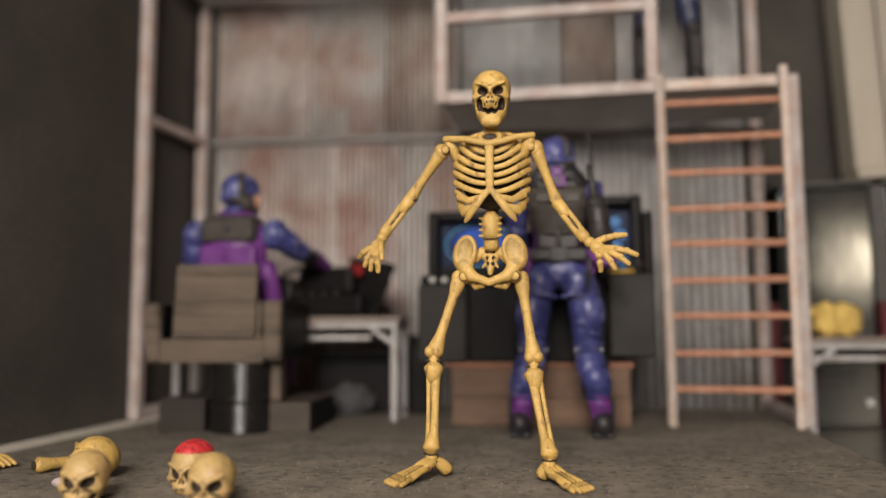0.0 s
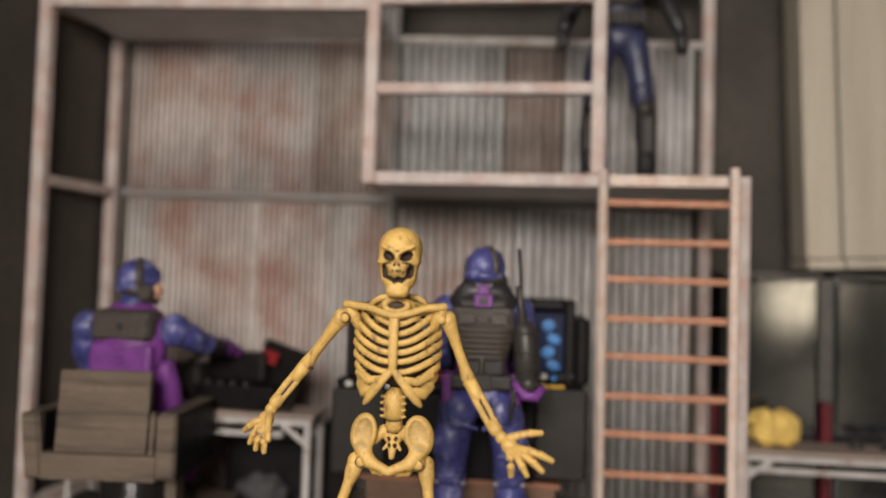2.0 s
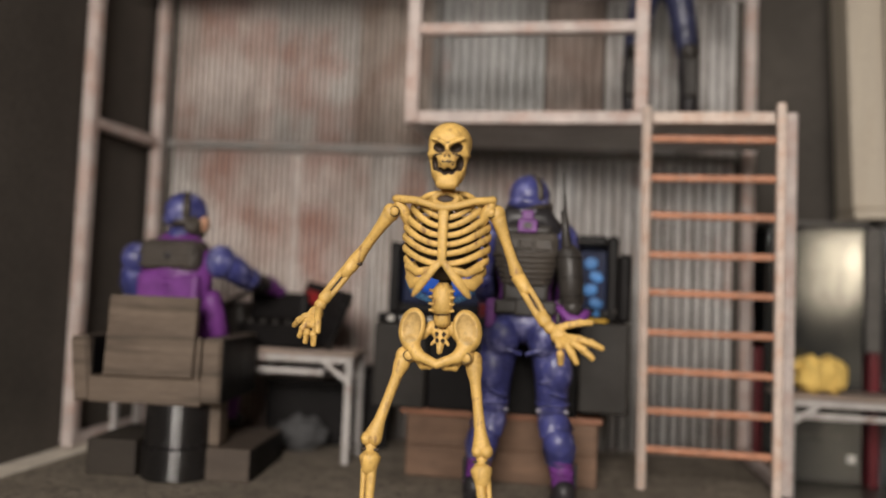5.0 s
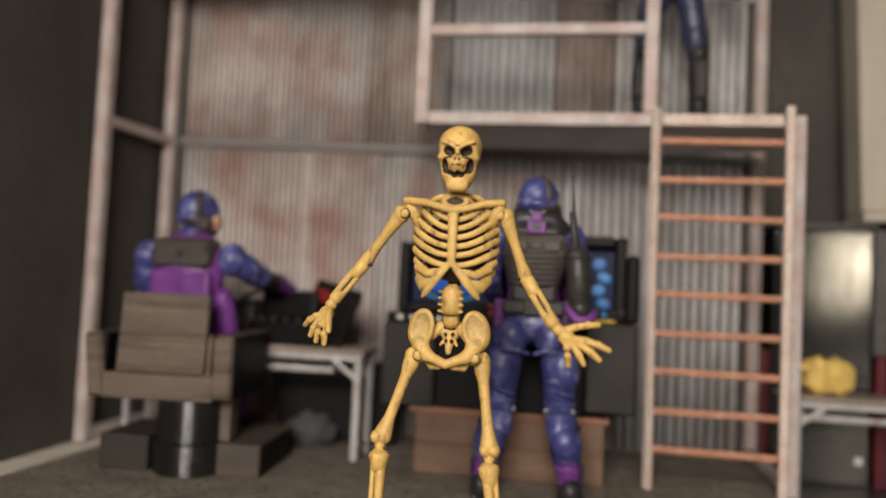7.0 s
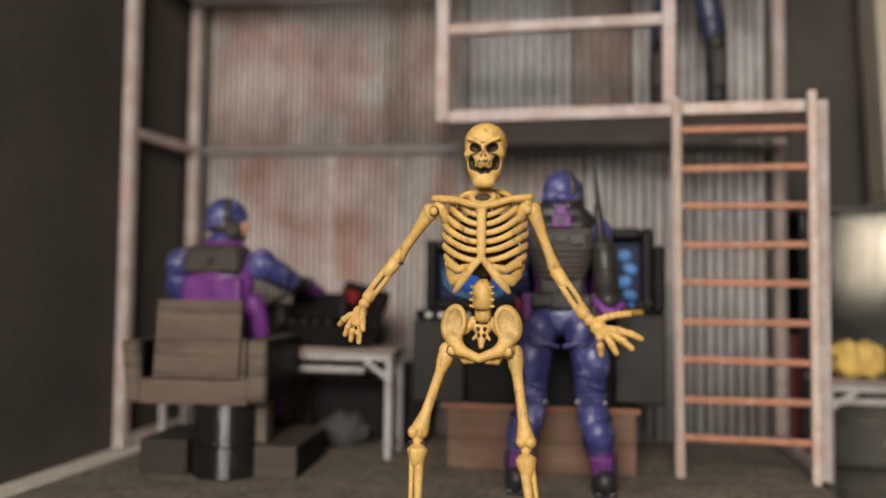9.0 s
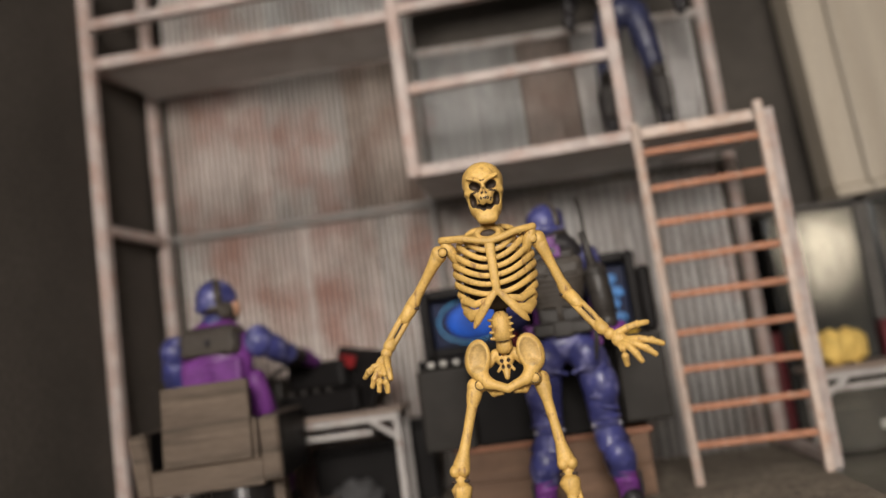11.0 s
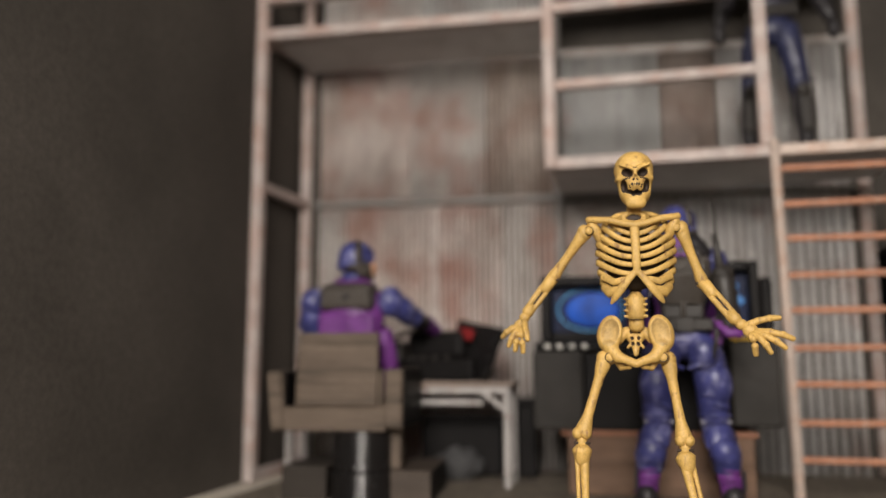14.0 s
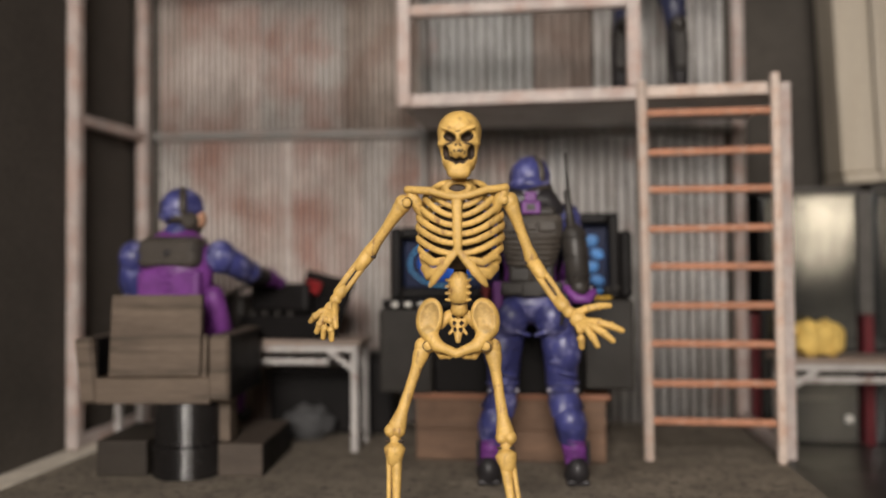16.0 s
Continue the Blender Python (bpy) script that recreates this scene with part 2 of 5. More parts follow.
M["desk"] = material("dark_desk_top", (0.030, 0.025, 0.022), 0.35, vary=0.3, scale=30, bump=0.03)
M["plaster"] = material("warm_room_plaster", (0.40, 0.37, 0.34), 0.9, vary=0.1, scale=3, grain=60, bump=0.1, bump_scale=40)
M["carpet"] = material("brown_room_floor", (0.22, 0.17, 0.13), 0.8, vary=0.2, scale=4, grain=60)
M["shade"] = material("white_lamp_shade", (0.8, 0.76, 0.68), 0.6, vary=0.05)


# ---- mesh tools ----
def box(bm, lo, hi, bevel=0.0, mat=0, turn=None):
    c = [(a + b) / 2 for a, b in zip(lo, hi)]
    s = [abs(b - a) for a, b in zip(lo, hi)]
    m = Matrix.Translation(c) @ (turn or Matrix()) @ Matrix.Diagonal((*s, 1))
    made = bmesh.ops.create_cube(bm, size=1, matrix=m)["verts"]
    for f in {f for v in made for f in v.link_faces}:
        f.material_index = mat
    if bevel:
        edges = {e for v in made for e in v.link_edges}
        bevel = min(bevel, min(s) * 0.42)
        bmesh.ops.bevel(bm, geom=list(edges), offset=bevel, segments=2, profile=0.5, affect="EDGES", material=mat)
    return bm


def bar(bm, a, b, w, h=None, bevel=0.0008, mat=0):
    """A square bar from a to b."""
    a, b = Vector(a), Vector(b)
    d = b - a
    q = d.to_track_quat("Z", "Y").to_matrix().to_4x4()
    m = Matrix.Translation((a + b) / 2) @ q @ Matrix.Diagonal((w, h or w, d.length, 1))
    made = bmesh.ops.create_cube(bm, size=1, matrix=m)["verts"]
    edges = {e for v in made for e in v.link_edges}
    faces = {f for v in made for f in v.link_faces}
    if bevel:
        faces |= set(bmesh.ops.bevel(bm, geom=list(edges), offset=bevel, segments=2, profile=0.5, affect="EDGES")["faces"])
    for f in faces:
        if f.is_valid:
            f.material_index = mat
    return bm


def ball(bm, c, r, mat=0, rot=(0, 0, 0), seg=20):
    r = (r, r, r) if isinstance(r, (int, float)) else r
    m = Matrix.LocRotScale(c, Euler([radians(a) for a in rot]), Vector(r))
    made = bmesh.ops.create_uvsphere(bm, u_segments=seg, v_segments=seg * 2 // 3, radius=1, matrix=m)["verts"]
    for f in {f for v in made for f in v.link_faces}:
        f.material_index = mat
        f.smooth = True
    return bm


def tube(bm, pts, radii, mat=0, n=12, flat=1.0, up=(0, 0, 1), smooth=True):
    """A round limb through points with a radius at each; flat squeezes it across up."""
    pts = [Vector(p) for p in pts]
    if isinstance(radii, (int, float)):
        radii = [radii] * len(pts)
    d0, d1 = (pts[1] - pts[0]).normalized(), (pts[-1] - pts[-2]).normalized()
    ext = [(pts[0] - d0 * radii[0] * 0.55, radii[0] * 0.55)] + list(zip(pts, radii)) + [(pts[-1] + d1 * radii[-1] * 0.55, radii[-1] * 0.55)]
    rings = []
    for i, (p, r) in enumerate(ext):
        a, b = ext[max(0, i - 1)][0], ext[min(len(ext) - 1, i + 1)][0]
        d = (b - a).normalized()
        u = Vector(up)
        if abs(u.dot(d)) > 0.95:
            u = Vector((0, 1, 0)) if abs(d.y) < 0.9 else Vector((1, 0, 0))
        s = d.cross(u).normalized()
        w = s.cross(d).normalized()
        rings.append([bm.verts.new(p + s * (r * flat * math.cos(k * math.tau / n)) + w * (r * math.sin(k * math.tau / n))) for k in range(n)])
    faces = []
    for a, b in zip(rings, rings[1:]):
        for k in range(n):
            faces.append(bm.faces.new((a[k], a[(k + 1) % n], b[(k + 1) % n], b[k])))
    faces.append(bm.faces.new(list(reversed(rings[0]))))
    faces.append(bm.faces.new(rings[-1]))
    for f in faces:
        f.material_index = mat
        f.smooth = smooth
    return bm


def lathe(bm, c, profile, n=40, mat=0):
    rings = [[bm.verts.new((c[0] + r * math.cos(k * math.tau / n), c[1] + r * math.sin(k * math.tau / n), c[2] + z)) for k in range(n)] for r, z in profile]
    for a, b in zip(rings, rings[1:]):
        for k in range(n):
            f = bm.faces.new((a[k], a[(k + 1) % n], b[(k + 1) % n], b[k]))
            f.material_index, f.smooth = mat, False
    bm.faces.new(list(reversed(rings[0]))).material_index = mat
    bm.faces.new(rings[-1]).material_index = mat
    return bm


def mesh_ob(name, bm, mats):
    bmesh.ops.recalc_face_normals(bm, faces=bm.faces[:])
    me = bpy.data.meshes.new(name)
    bm.to_mesh(me)
    bm.free()
    for m in mats if isinstance(mats, (list, tuple)) else [mats]:
        me.materials.append(m)
    return new(name, me)


def part(name, bm, mats, parent, label=""):
    ob = mesh_ob(name, bm, mats)
    ob.parent = parent
    return tagged(ob, label)


def thing(name, label, category, m=None, group=""):
    ob = new(name)
    ob.empty_display_size = 0.02
    ob.matrix_world = m or Matrix()
    return tagged(ob, label, category, group)


def structure(name, bm, mats, label="", m=None):
    ob = mesh_ob(name, bm, mats)
    if m:
        ob.matrix_world = m
    return tagged(ob, label, kind="structure")


def B(lo, hi, bevel=0.0, turn=None):
    return box(bmesh.new(), lo, hi, bevel, 0, turn)


def BAR(a, b, w, h=None, bevel=0.0008):
    return bar(bmesh.new(), a, b, w, h, bevel)


# ---- large structure ----
DESK = -0.0085
structure("floor", B((-0.2255, 0.10, DESK), (0.103, 0.54, 0.0), 0.0006), M["grit"], "dark gritty display floor board with pale grains")
structure("desk_top", B((-0.9, -1.25, DESK - 0.03), (0.9, 0.9, DESK - 0.0002), 0.002), M["desk"], "dark polished desk top under the display")
SKEW = 5.3
structure("wall_left", B((-0.252, 0.160, DESK), (-0.2437, 0.5478, 0.36), 0.0006), M["charcoal"], "plain charcoal board beside the display")
structure("base_rail", B((-0.2435, 0.160, DESK), (-0.2257, 0.5470, -0.0004), 0.0008), M["strip"], "pale strip along the foot of the charcoal board")
structure("wall_backdrop", B((-0.2525, 0.548, DESK), (0.60, 0.556, 0.62), 0.0006), M["charcoal"], "plain charcoal backdrop board behind the display")

# room that closes the place
structure("room_floor", B((-1.8, -1.8, -0.80), (1.8, 1.8, -0.75)), M["carpet"], "brown room floor")
structure("ceiling", B((-1.8, -1.8, 1.65), (1.8, 1.8, 1.70)), M["plaster"], "plain warm white ceiling")
structure("wall_west", B((-1.85, -1.8, -0.75), (-1.8, 1.8, 1.65)), M["plaster"], "plain warm white room wall")
structure("wall_east", B((1.8, -1.8, -0.75), (1.85, 1.8, 1.65)), M["plaster"], "plain warm white room wall")
structure("wall_south", B((-1.85, -1.85, -0.75), (1.85, -1.8, 1.65)), M["plaster"], "plain warm white room wall")
structure("wall_north", B((-1.85, 1.8, -0.75), (1.85, 1.85, 1.65)), M["plaster"], "plain warm white room wall")

# back wall of corrugated sheets, a little askew to the front frame
WB = pose(-0.247, 0.4665, 0, 0, 0, SKEW)


def corrugated(u0, u1, z0, z1, pitch, depth, proud=0.0):
    bm = bmesh.new()
    n = max(1, round((u1 - u0) / pitch)) * 12
    pitch = (u1 - u0) / n * 12
    cols = []
    for i in range(n + 1):
        u = u0 + (u1 - u0) * i / n
        v = -proud - depth * max(0.0, min(1.0, (abs(math.sin((u - u0) / pitch * math.pi)) - 0.22) / 0.5)) ** 0.7
        cols.append([bm.verts.new((u, v, z0)), bm.verts.new((u, v, z1)), bm.verts.new((u, 0.0012, z1)), bm.verts.new((u, 0.0012, z0))])
    for a, b in zip(cols, cols[1:]):
        for k in range(4):
            f = bm.faces.new((a[k], b[k], b[(k + 1) % 4], a[(k + 1) % 4]))
            f.smooth = k == 0
            # Groove faces get the darker material that imitates shade between ridges.
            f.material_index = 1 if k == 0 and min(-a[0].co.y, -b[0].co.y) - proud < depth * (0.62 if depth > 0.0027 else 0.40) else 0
    bm.faces.new(cols[0])
    bm.faces.new(list(reversed(cols[-1])))
    return bm


back = structure("wall_back", B((0.0, 0.0016, 0.0), (0.356, 0.0045, 0.262)), M["charcoal"], "back wall of rust-streaked corrugated sheets", WB)
for u0, u1, z0, z1, pitch, depth, key in (
        (0.018, 0.036, 0.0, 0.164, 0.0036, 0.0022, "sheet_grey"), (0.0365, 0.094, 0.0, 0.164, 0.0036, 0.0022, "sheet_pink"),
        (0.0945, 0.138, 0.0, 0.164, 0.0036, 0.0022, "sheet_pink"), (0.1385, 0.172, 0.0, 0.164, 0.0036, 0.0022, "sheet_grey"),
        (0.1725, 0.245, 0.0, 0.164, 0.0055, 0.0036, "sheet_grey"), (0.2455, 0.3470, 0.0, 0.164, 0.0055, 0.0044, "sheet_pale"),
        (0.018, 0.078, 0.164, 0.262, 0.0036, 0.0018, "sheet_pink"), (0.0785, 0.128, 0.164, 0.262, 0.0036, 0.0022, "sheet_grey"),
        (0.1285, 0.172, 0.164, 0.262, 0.0036, 0.0022, "sheet_brown"), (0.1725, 0.238, 0.164, 0.262, 0.0055, 0.0044, "sheet_blue"),
        (0.2385, 0.272, 0.164, 0.262, 0.0060, 0.0020, "sheet_dark"), (0.2725, 0.3470, 0.164, 0.262, 0.0055, 0.0040, "sheet_pale"),
        (0.018, 0.085, 0.262, 0.372, 0.0040, 0.0014, "sheet_grey"), (0.0855, 0.172, 0.262, 0.372, 0.0040, 0.0024, "sheet_blue"),
        (0.1725, 0.3470, 0.303, 0.372, 0.0044, 0.0028, "sheet_blue")):
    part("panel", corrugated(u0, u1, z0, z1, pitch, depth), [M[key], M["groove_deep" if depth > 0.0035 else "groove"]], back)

# ---- the bar frame ----
FY, FL, BW = 0.4070, 0.3995, 0.0064
XL, XM, XR, XE = -0.2394, -0.0712, 0.0384, 0.1062


def rear(x):
    """The y of the rear bars at x."""
    return 0.4630 + (x + 0.247) * math.tan(radians(SKEW))


frame_root = thing("display_frame", "rust-stained whitewashed square-bar frame with shelf and loft", "frame")
F = lambda name, a, b, w=BW, h=None, key="frame": part(name, BAR(a, b, w, h), M[key], frame_root)
F("post", (XL, FL, 0), (XL, FL, 0.3068))
F("post", (XM, FY, 0.1675), (XM, FY, 0.372))
F("post", (XR, FY, 0.1735), (XR, FY, 0.2590))
F("post", (XE, FY + 0.002, 0), (XE, FY + 0.002, 0.1735), 0.0052)
RX, LX = 0.1060, -0.2372
for x, top in ((LX, 0.372), (RX, 0.372)):
    F("rear_post", (x, rear(x), 0), (x, rear(x), top))
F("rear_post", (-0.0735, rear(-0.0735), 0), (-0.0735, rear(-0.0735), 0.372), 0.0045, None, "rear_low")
F("rear_post", (-0.1525, rear(-0.1525) + 0.002, 0), (-0.1525, rear(-0.1525) + 0.002, 0.164), 0.0030, None, "rear_bar")
for z, x0, x1 in ((0.1672, -0.2318, -0.0760), (0.1672, -0.0710, 0.1028), (0.2635, -0.2318, -0.0760), (0.2612, -0.0710, 0.1028), (0.3035, -0.0710, 0.1028)):
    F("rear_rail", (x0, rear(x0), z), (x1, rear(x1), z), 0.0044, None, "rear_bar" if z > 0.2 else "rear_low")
g = BW / 2
F("rail", (XL + g, FL, 0.3038), (XM - g, FY, 0.3052), 0.0058)
F("rail", (XL + g, FL, 0.2800), (XM - g, FY, 0.2814), 0.0058)
F("rail", (XL + g, FL, 0.2574), (XM - g, FY, 0.2562), 0.0062)
F("rail", (XM + g, FY, 0.2590), (XR + g, FY, 0.2590), 0.0060)
F("rail", (XM + g, FY, 0.2143), (XR - g, FY, 0.2143), 0.0056)
F("rail", (XM + g, FY, 0.1703), (XR + g, FY, 0.1703), 0.0062)
F("side_rail", (XL, FL + g, 0.1664), (LX, rear(LX) - g, 0.1672), 0.0055)
F("side_rail", (XL, FL + g, 0.2574), (LX, rear(LX) - g, 0.2635), 0.0055)
F("side_rail", (XL, FL + g, 0.003), (LX, rear(LX) - g, 0.003), 0.0055, 0.006)
F("side_rail", (XE, FY + g + 0.002, 0.003), (RX, rear(RX) - g, 0.003), 0.0055, 0.006)
part("shelf_board", B((XL + 0.004, FY + g + 0.0003, 0.2565), (XM - 0.002, 0.4630, 0.2595), 0.0004), M["slab"], frame_root, "dull grey shelf board")
part("loft_board", B((XM - 0.001, FY + g + 0.0003, 0.1685), (XE, 0.4770, 0.1722), 0.0004), M["slab"], frame_root, "dull grey loft floor board")
F("landing_bar", (0.0440, FY + 0.0005, 0.1706), (0.0985, FY + 0.0005, 0.1706), 0.0056, None, "landing")

# ---- ladder ----
ladder = thing("ladder", "rust-orange toy ladder with weathered pale side rails leaning on the loft", "ladder")
part("side_rail", BAR((0.0424, 0.4005, 0.0), (0.0412, 0.4020, 0.1752), 0.0033, 0.0040), M["landing"], ladder)
part("side_rail", BAR((0.1003, 0.4005, 0.0), (0.1003, 0.4020, 0.1766), 0.0038, 0.0044), M["landing"], ladder)
for i in range(9):
    z = 0.0180 + 0.01768 * i
    bm = bmesh.new()
    bar(bm, (0.0436, 0.4012, z + 0.0003 * (-1) ** i), (0.0984, 0.4012, z), 0.0026, 0.0033, 0.0009)
    part("rung", bm, M["rung"], ladder)


# ---- toy figures and the skeleton ----
def egg(p, c, r, rot=(0, 0, 0)):
    """Signed distance, near enough, to an ellipsoid."""
    q = (p - np.array(c)) @ np.array(Euler([radians(a) for a in rot]).to_matrix())
    r = np.array(r, float)
    k0, k1 = np.linalg.norm(q / r, axis=-1), np.linalg.norm(q / (r * r), axis=-1)
    return k0 * (k0 - 1) / np.maximum(k1, 1e-6)


def rod(p, a, b, ra, rb=None):
    """Signed distance to a tapered capsule."""
    a, b = np.array(a, float), np.array(b, float)
    d = b - a
    h = np.clip(((p - a) @ d) / max(d @ d, 1e-9), 0, 1)
    return np.linalg.norm(p - a - h[..., None] * d, axis=-1) - (ra + ((ra if rb is None else rb) - ra) * h)


def blend(a, b, k):
    h = np.clip(0.5 + 0.5 * (b - a) / k, 0, 1)
    return b + (a - b) * h - k * h * (1 - h)


def carve(a, b, k):
    return -blend(-a, b, k)


def surface(field, lo, hi, h):
    """Vertices and quads of the zero surface of a field over a box (surface nets)."""
    ax = [np.arange(l, u + h, h) for l, u in zip(lo, hi)]
    g = np.stack(np.meshgrid(*ax, indexing="ij"), -1)
    v = field(g)
    n = np.array(v.shape) - 1
    put = lambda o: v[o[0]:o[0] + n[0], o[1]:o[1] + n[1], o[2]:o[2] + n[2]]
    acc, cnt = np.zeros((*n, 3)), np.zeros(n)
    for axis in range(3):
        for o in itertools.product((0, 1), repeat=3):
            if o[axis]:
                continue
            e = list(o)
            e[axis] = 1
            a, b = put(o), put(e)
            cross = (a < 0) != (b < 0)
            t = np.where(cross, a / np.where(cross, a - b, 1), 0)
            for k in range(3):
                acc[..., k] += np.where(cross, o[k] + (t if k == axis else 0), 0)
            cnt += cross
    live = cnt > 0
    idx = np.full(n, -1)
    idx[live] = np.arange(live.sum())
    verts = (np.argwhere(live) + acc[live] / cnt[live][:, None]) * h + np.array([a[0] for a in ax])
    quads = []
    for axis in range(3):
        u, w = (axis + 1) % 3, (axis + 2) % 3
        e = np.zeros(3, int)
        e[axis] = 1
        m = np.array(v.shape) - e
        inside = v < 0
        cut = inside[:m[0], :m[1], :m[2]] != inside[e[0]:, e[1]:, e[2]:]
        at = np.argwhere(cut)
        at = at[(at[:, u] > 0) & (at[:, w] > 0) & (at[:, u] < n[u]) & (at[:, w] < n[w])]
        du, dw = np.eye(3, dtype=int)[u], np.eye(3, dtype=int)[w]
        quads.append(np.stack([idx[tuple((at - d).T)] for d in (du + dw, dw, 0 * du, du)], 1))
    quads = np.concatenate(quads)
    return verts, quads[(quads >= 0).all(1)]


def add_surface(bm, verts, quads, place, pick):
    """Adds a net in millimetres; pick gives each vertex its material number."""
    tone = pick(verts)
    vs = [bm.verts.new(place @ Vector(q * 0.001)) for q in verts]
    for q in quads.tolist():
        f = bm.faces.new([vs[k] for k in q])
        f.smooth = True
        f.material_index = int(np.max(tone[q]) if np.sum(tone[q] == np.max(tone[q])) > 1 else np.min(tone[q]))


def skull_fields(p, jaw):
    """The skull's solid, its deep hollows and its fine creases, looking along -y, in millimetres."""
    x = np.abs(p[..., 0])
    m = np.stack([x, p[..., 1], p[..., 2]], -1)
    solid = egg(p, (0, 1.0, 4.1), (7.1, 8.3, 6.8))
    solid = blend(solid, egg(m, (0, -2.0, 0.2), (6.5, 5.4, 5.2)), 1.6)
    if jaw:
        solid = blend(solid, egg(m, (0, -1.9, -3.9), (5.7, 5.4, 6.5)), 1.4)
        solid = blend(solid, rod(m, (0, -5.4, -9.4), (1.7, -5.0, -9.3), 1.9), 1.6)
    else:
        solid = blend(solid, egg(m, (0, -3.4, -2.0), (5.0, 4.4, 4.0)), 1.4)
    solid = blend(solid, rod(m, (0.4, -7.9, 2.5), (4.9, -6.2, 4.7), 0.75, 0.6), 0.8)
    solid = blend(solid, rod(m, (2.4, -6.9, -0.9), (5.5, -4.2, -0.1), 0.7, 0.8), 0.9)
    solid = blend(solid, rod(m, (5.5, -4.2, -0.1), (6.4, 1.0, 0.2), 0.7, 0.5), 0.9)
    solid = blend(solid, rod(m, (0, -8.0, 1.9), (0, -8.6, 0.4), 0.5, 0.45), 0.7)
    solid = blend(solid, egg(m, (0, -5.5, -2.6), (3.3, 3.3, 2.7)), 0.7)
    temple = egg(m, (8.6, -2.4, 4.2), (1.6, 3.0, 3.2))
    solid = carve(solid, temple, 1.2)
    holes = egg(m, (2.95, -7.2, 1.6), (2.4, 3.6, 1.5), (0, -30, 0))
    holes = np.minimum(holes, egg(m, (0.6, -8.6, -0.7), (0.55, 1.8, 1.15), (0, -20, 0)))
    if jaw:
        cheek = egg(m, (4.05, -5.8, -3.2), (1.3, 3.2, 2.35), (0, 8, 0))
        wave = 0.25 * np.sin(p[..., 0] * 2.6 + 0.6) + 0.07 * x * x
        mouth = egg(m - np.stack([0 * x, 0 * x, wave], -1), (0, -7.6, -5.9), (4.2, 3.3, 1.0))
        holes = np.minimum(holes, blend(cheek, mouth, 0.6))
    else:
        holes = np.minimum(holes, egg(m, (4.6, -5.8, -3.2), (1.2, 2.6, 1.7)))
    lines = np.minimum(rod(m, (0.5, -8.3, 3.7), (3.4, -7.2, 5.3), 0.30), rod(m, (0.35, -8.6, 3.0), (0.5, -7.6, 5.2), 0.24))
    lines = np.minimum(lines, rod(m, (1.6, -7.9, -0.4), (4.4, -6.4, -0.9), 0.26))
    lines = np.minimum(lines, rod(p, (1.2, -6.2, 8.2), (2.4, -4.4, 9.4), 0.22))
    for k in range(4):
        lines = np.minimum(lines, rod(m, (0.42 + 0.8 * k, -8.9 + 0.32 * k * k, -2.9), (0.38 + 0.76 * k, -8.9 + 0.32 * k * k, -4.9), 0.2))
        if jaw and k < 2:
            lines = np.minimum(lines, rod(m, (0.42 + 0.8 * k, -7.4 + 0.3 * k * k, -6.4), (0.40 + 0.76 * k, -7.4 + 0.3 * k * k, -8.0), 0.2))
    return solid, holes, lines


def skull_into(bm, place, s=1.0, jaw=True, mat=0, dark=1, brain=None):
    """A skull looking along -y, blended from rounded masses with carved sockets, cheeks and mouth."""
    lift = np.array((0, 0, 0.0 if jaw else 1.6))
    lo, hi = ((-8.5, -10, -12), (8.5, 10.5, 12)) if jaw else ((-8.5, -10, -7), (8.5, 10.5, 12))

    def field(p):
        solid, holes, lines = skull_fields(p, jaw)
        ripple = 0.07 * np.sin(p[..., 0] * 2.1 + 1.3 * np.sin(p[..., 2] * 1.1)) * np.sin(p[..., 2] * 1.7 + p[..., 1])
        body = carve(carve(solid + ripple, holes, 0.25), lines, 0.15)
        if brain is not None:
            top = egg(p, (0, 1.2, 5.0), (6.9, 7.9, 6.6)) - 0.35 * np.abs(np.sin(p[..., 0] * 1.2 + np.sin(p[..., 1] * 1.3))) * np.abs(np.cos(p[..., 1] * 1.1))
            body = np.where(p[..., 2] > 7.9, top, np.maximum(body, p[..., 2] - 7.9))
        return body

    def pick(p):
        solid, holes, lines = skull_fields(p, jaw)
        tone = np.full(len(p), mat)
        tone[(holes < 0.10) & (solid < -0.55)] = dark
        tone[(lines < 0.10) & (solid > -1.2)] = dark
        if brain is not None:
            fold = np.abs(np.sin(p[:, 0] * 1.2 + np.sin(p[:, 1] * 1.3))) * np.abs(np.cos(p[:, 1] * 1.1))
            tone[p[:, 2] > 7.85] = brain
            tone[(p[:, 2] > 8.0) & (fold < 0.07)] = dark
        return tone

    verts, quads = surface(field, lo, hi, 0.27 if jaw else 0.33)
    tones = pick(verts)
    add_surface(bm, (verts - lift) * s, quads, place, lambda q: tones)


def mmv(*p):
    return tuple(c * 0.001 for c in p)


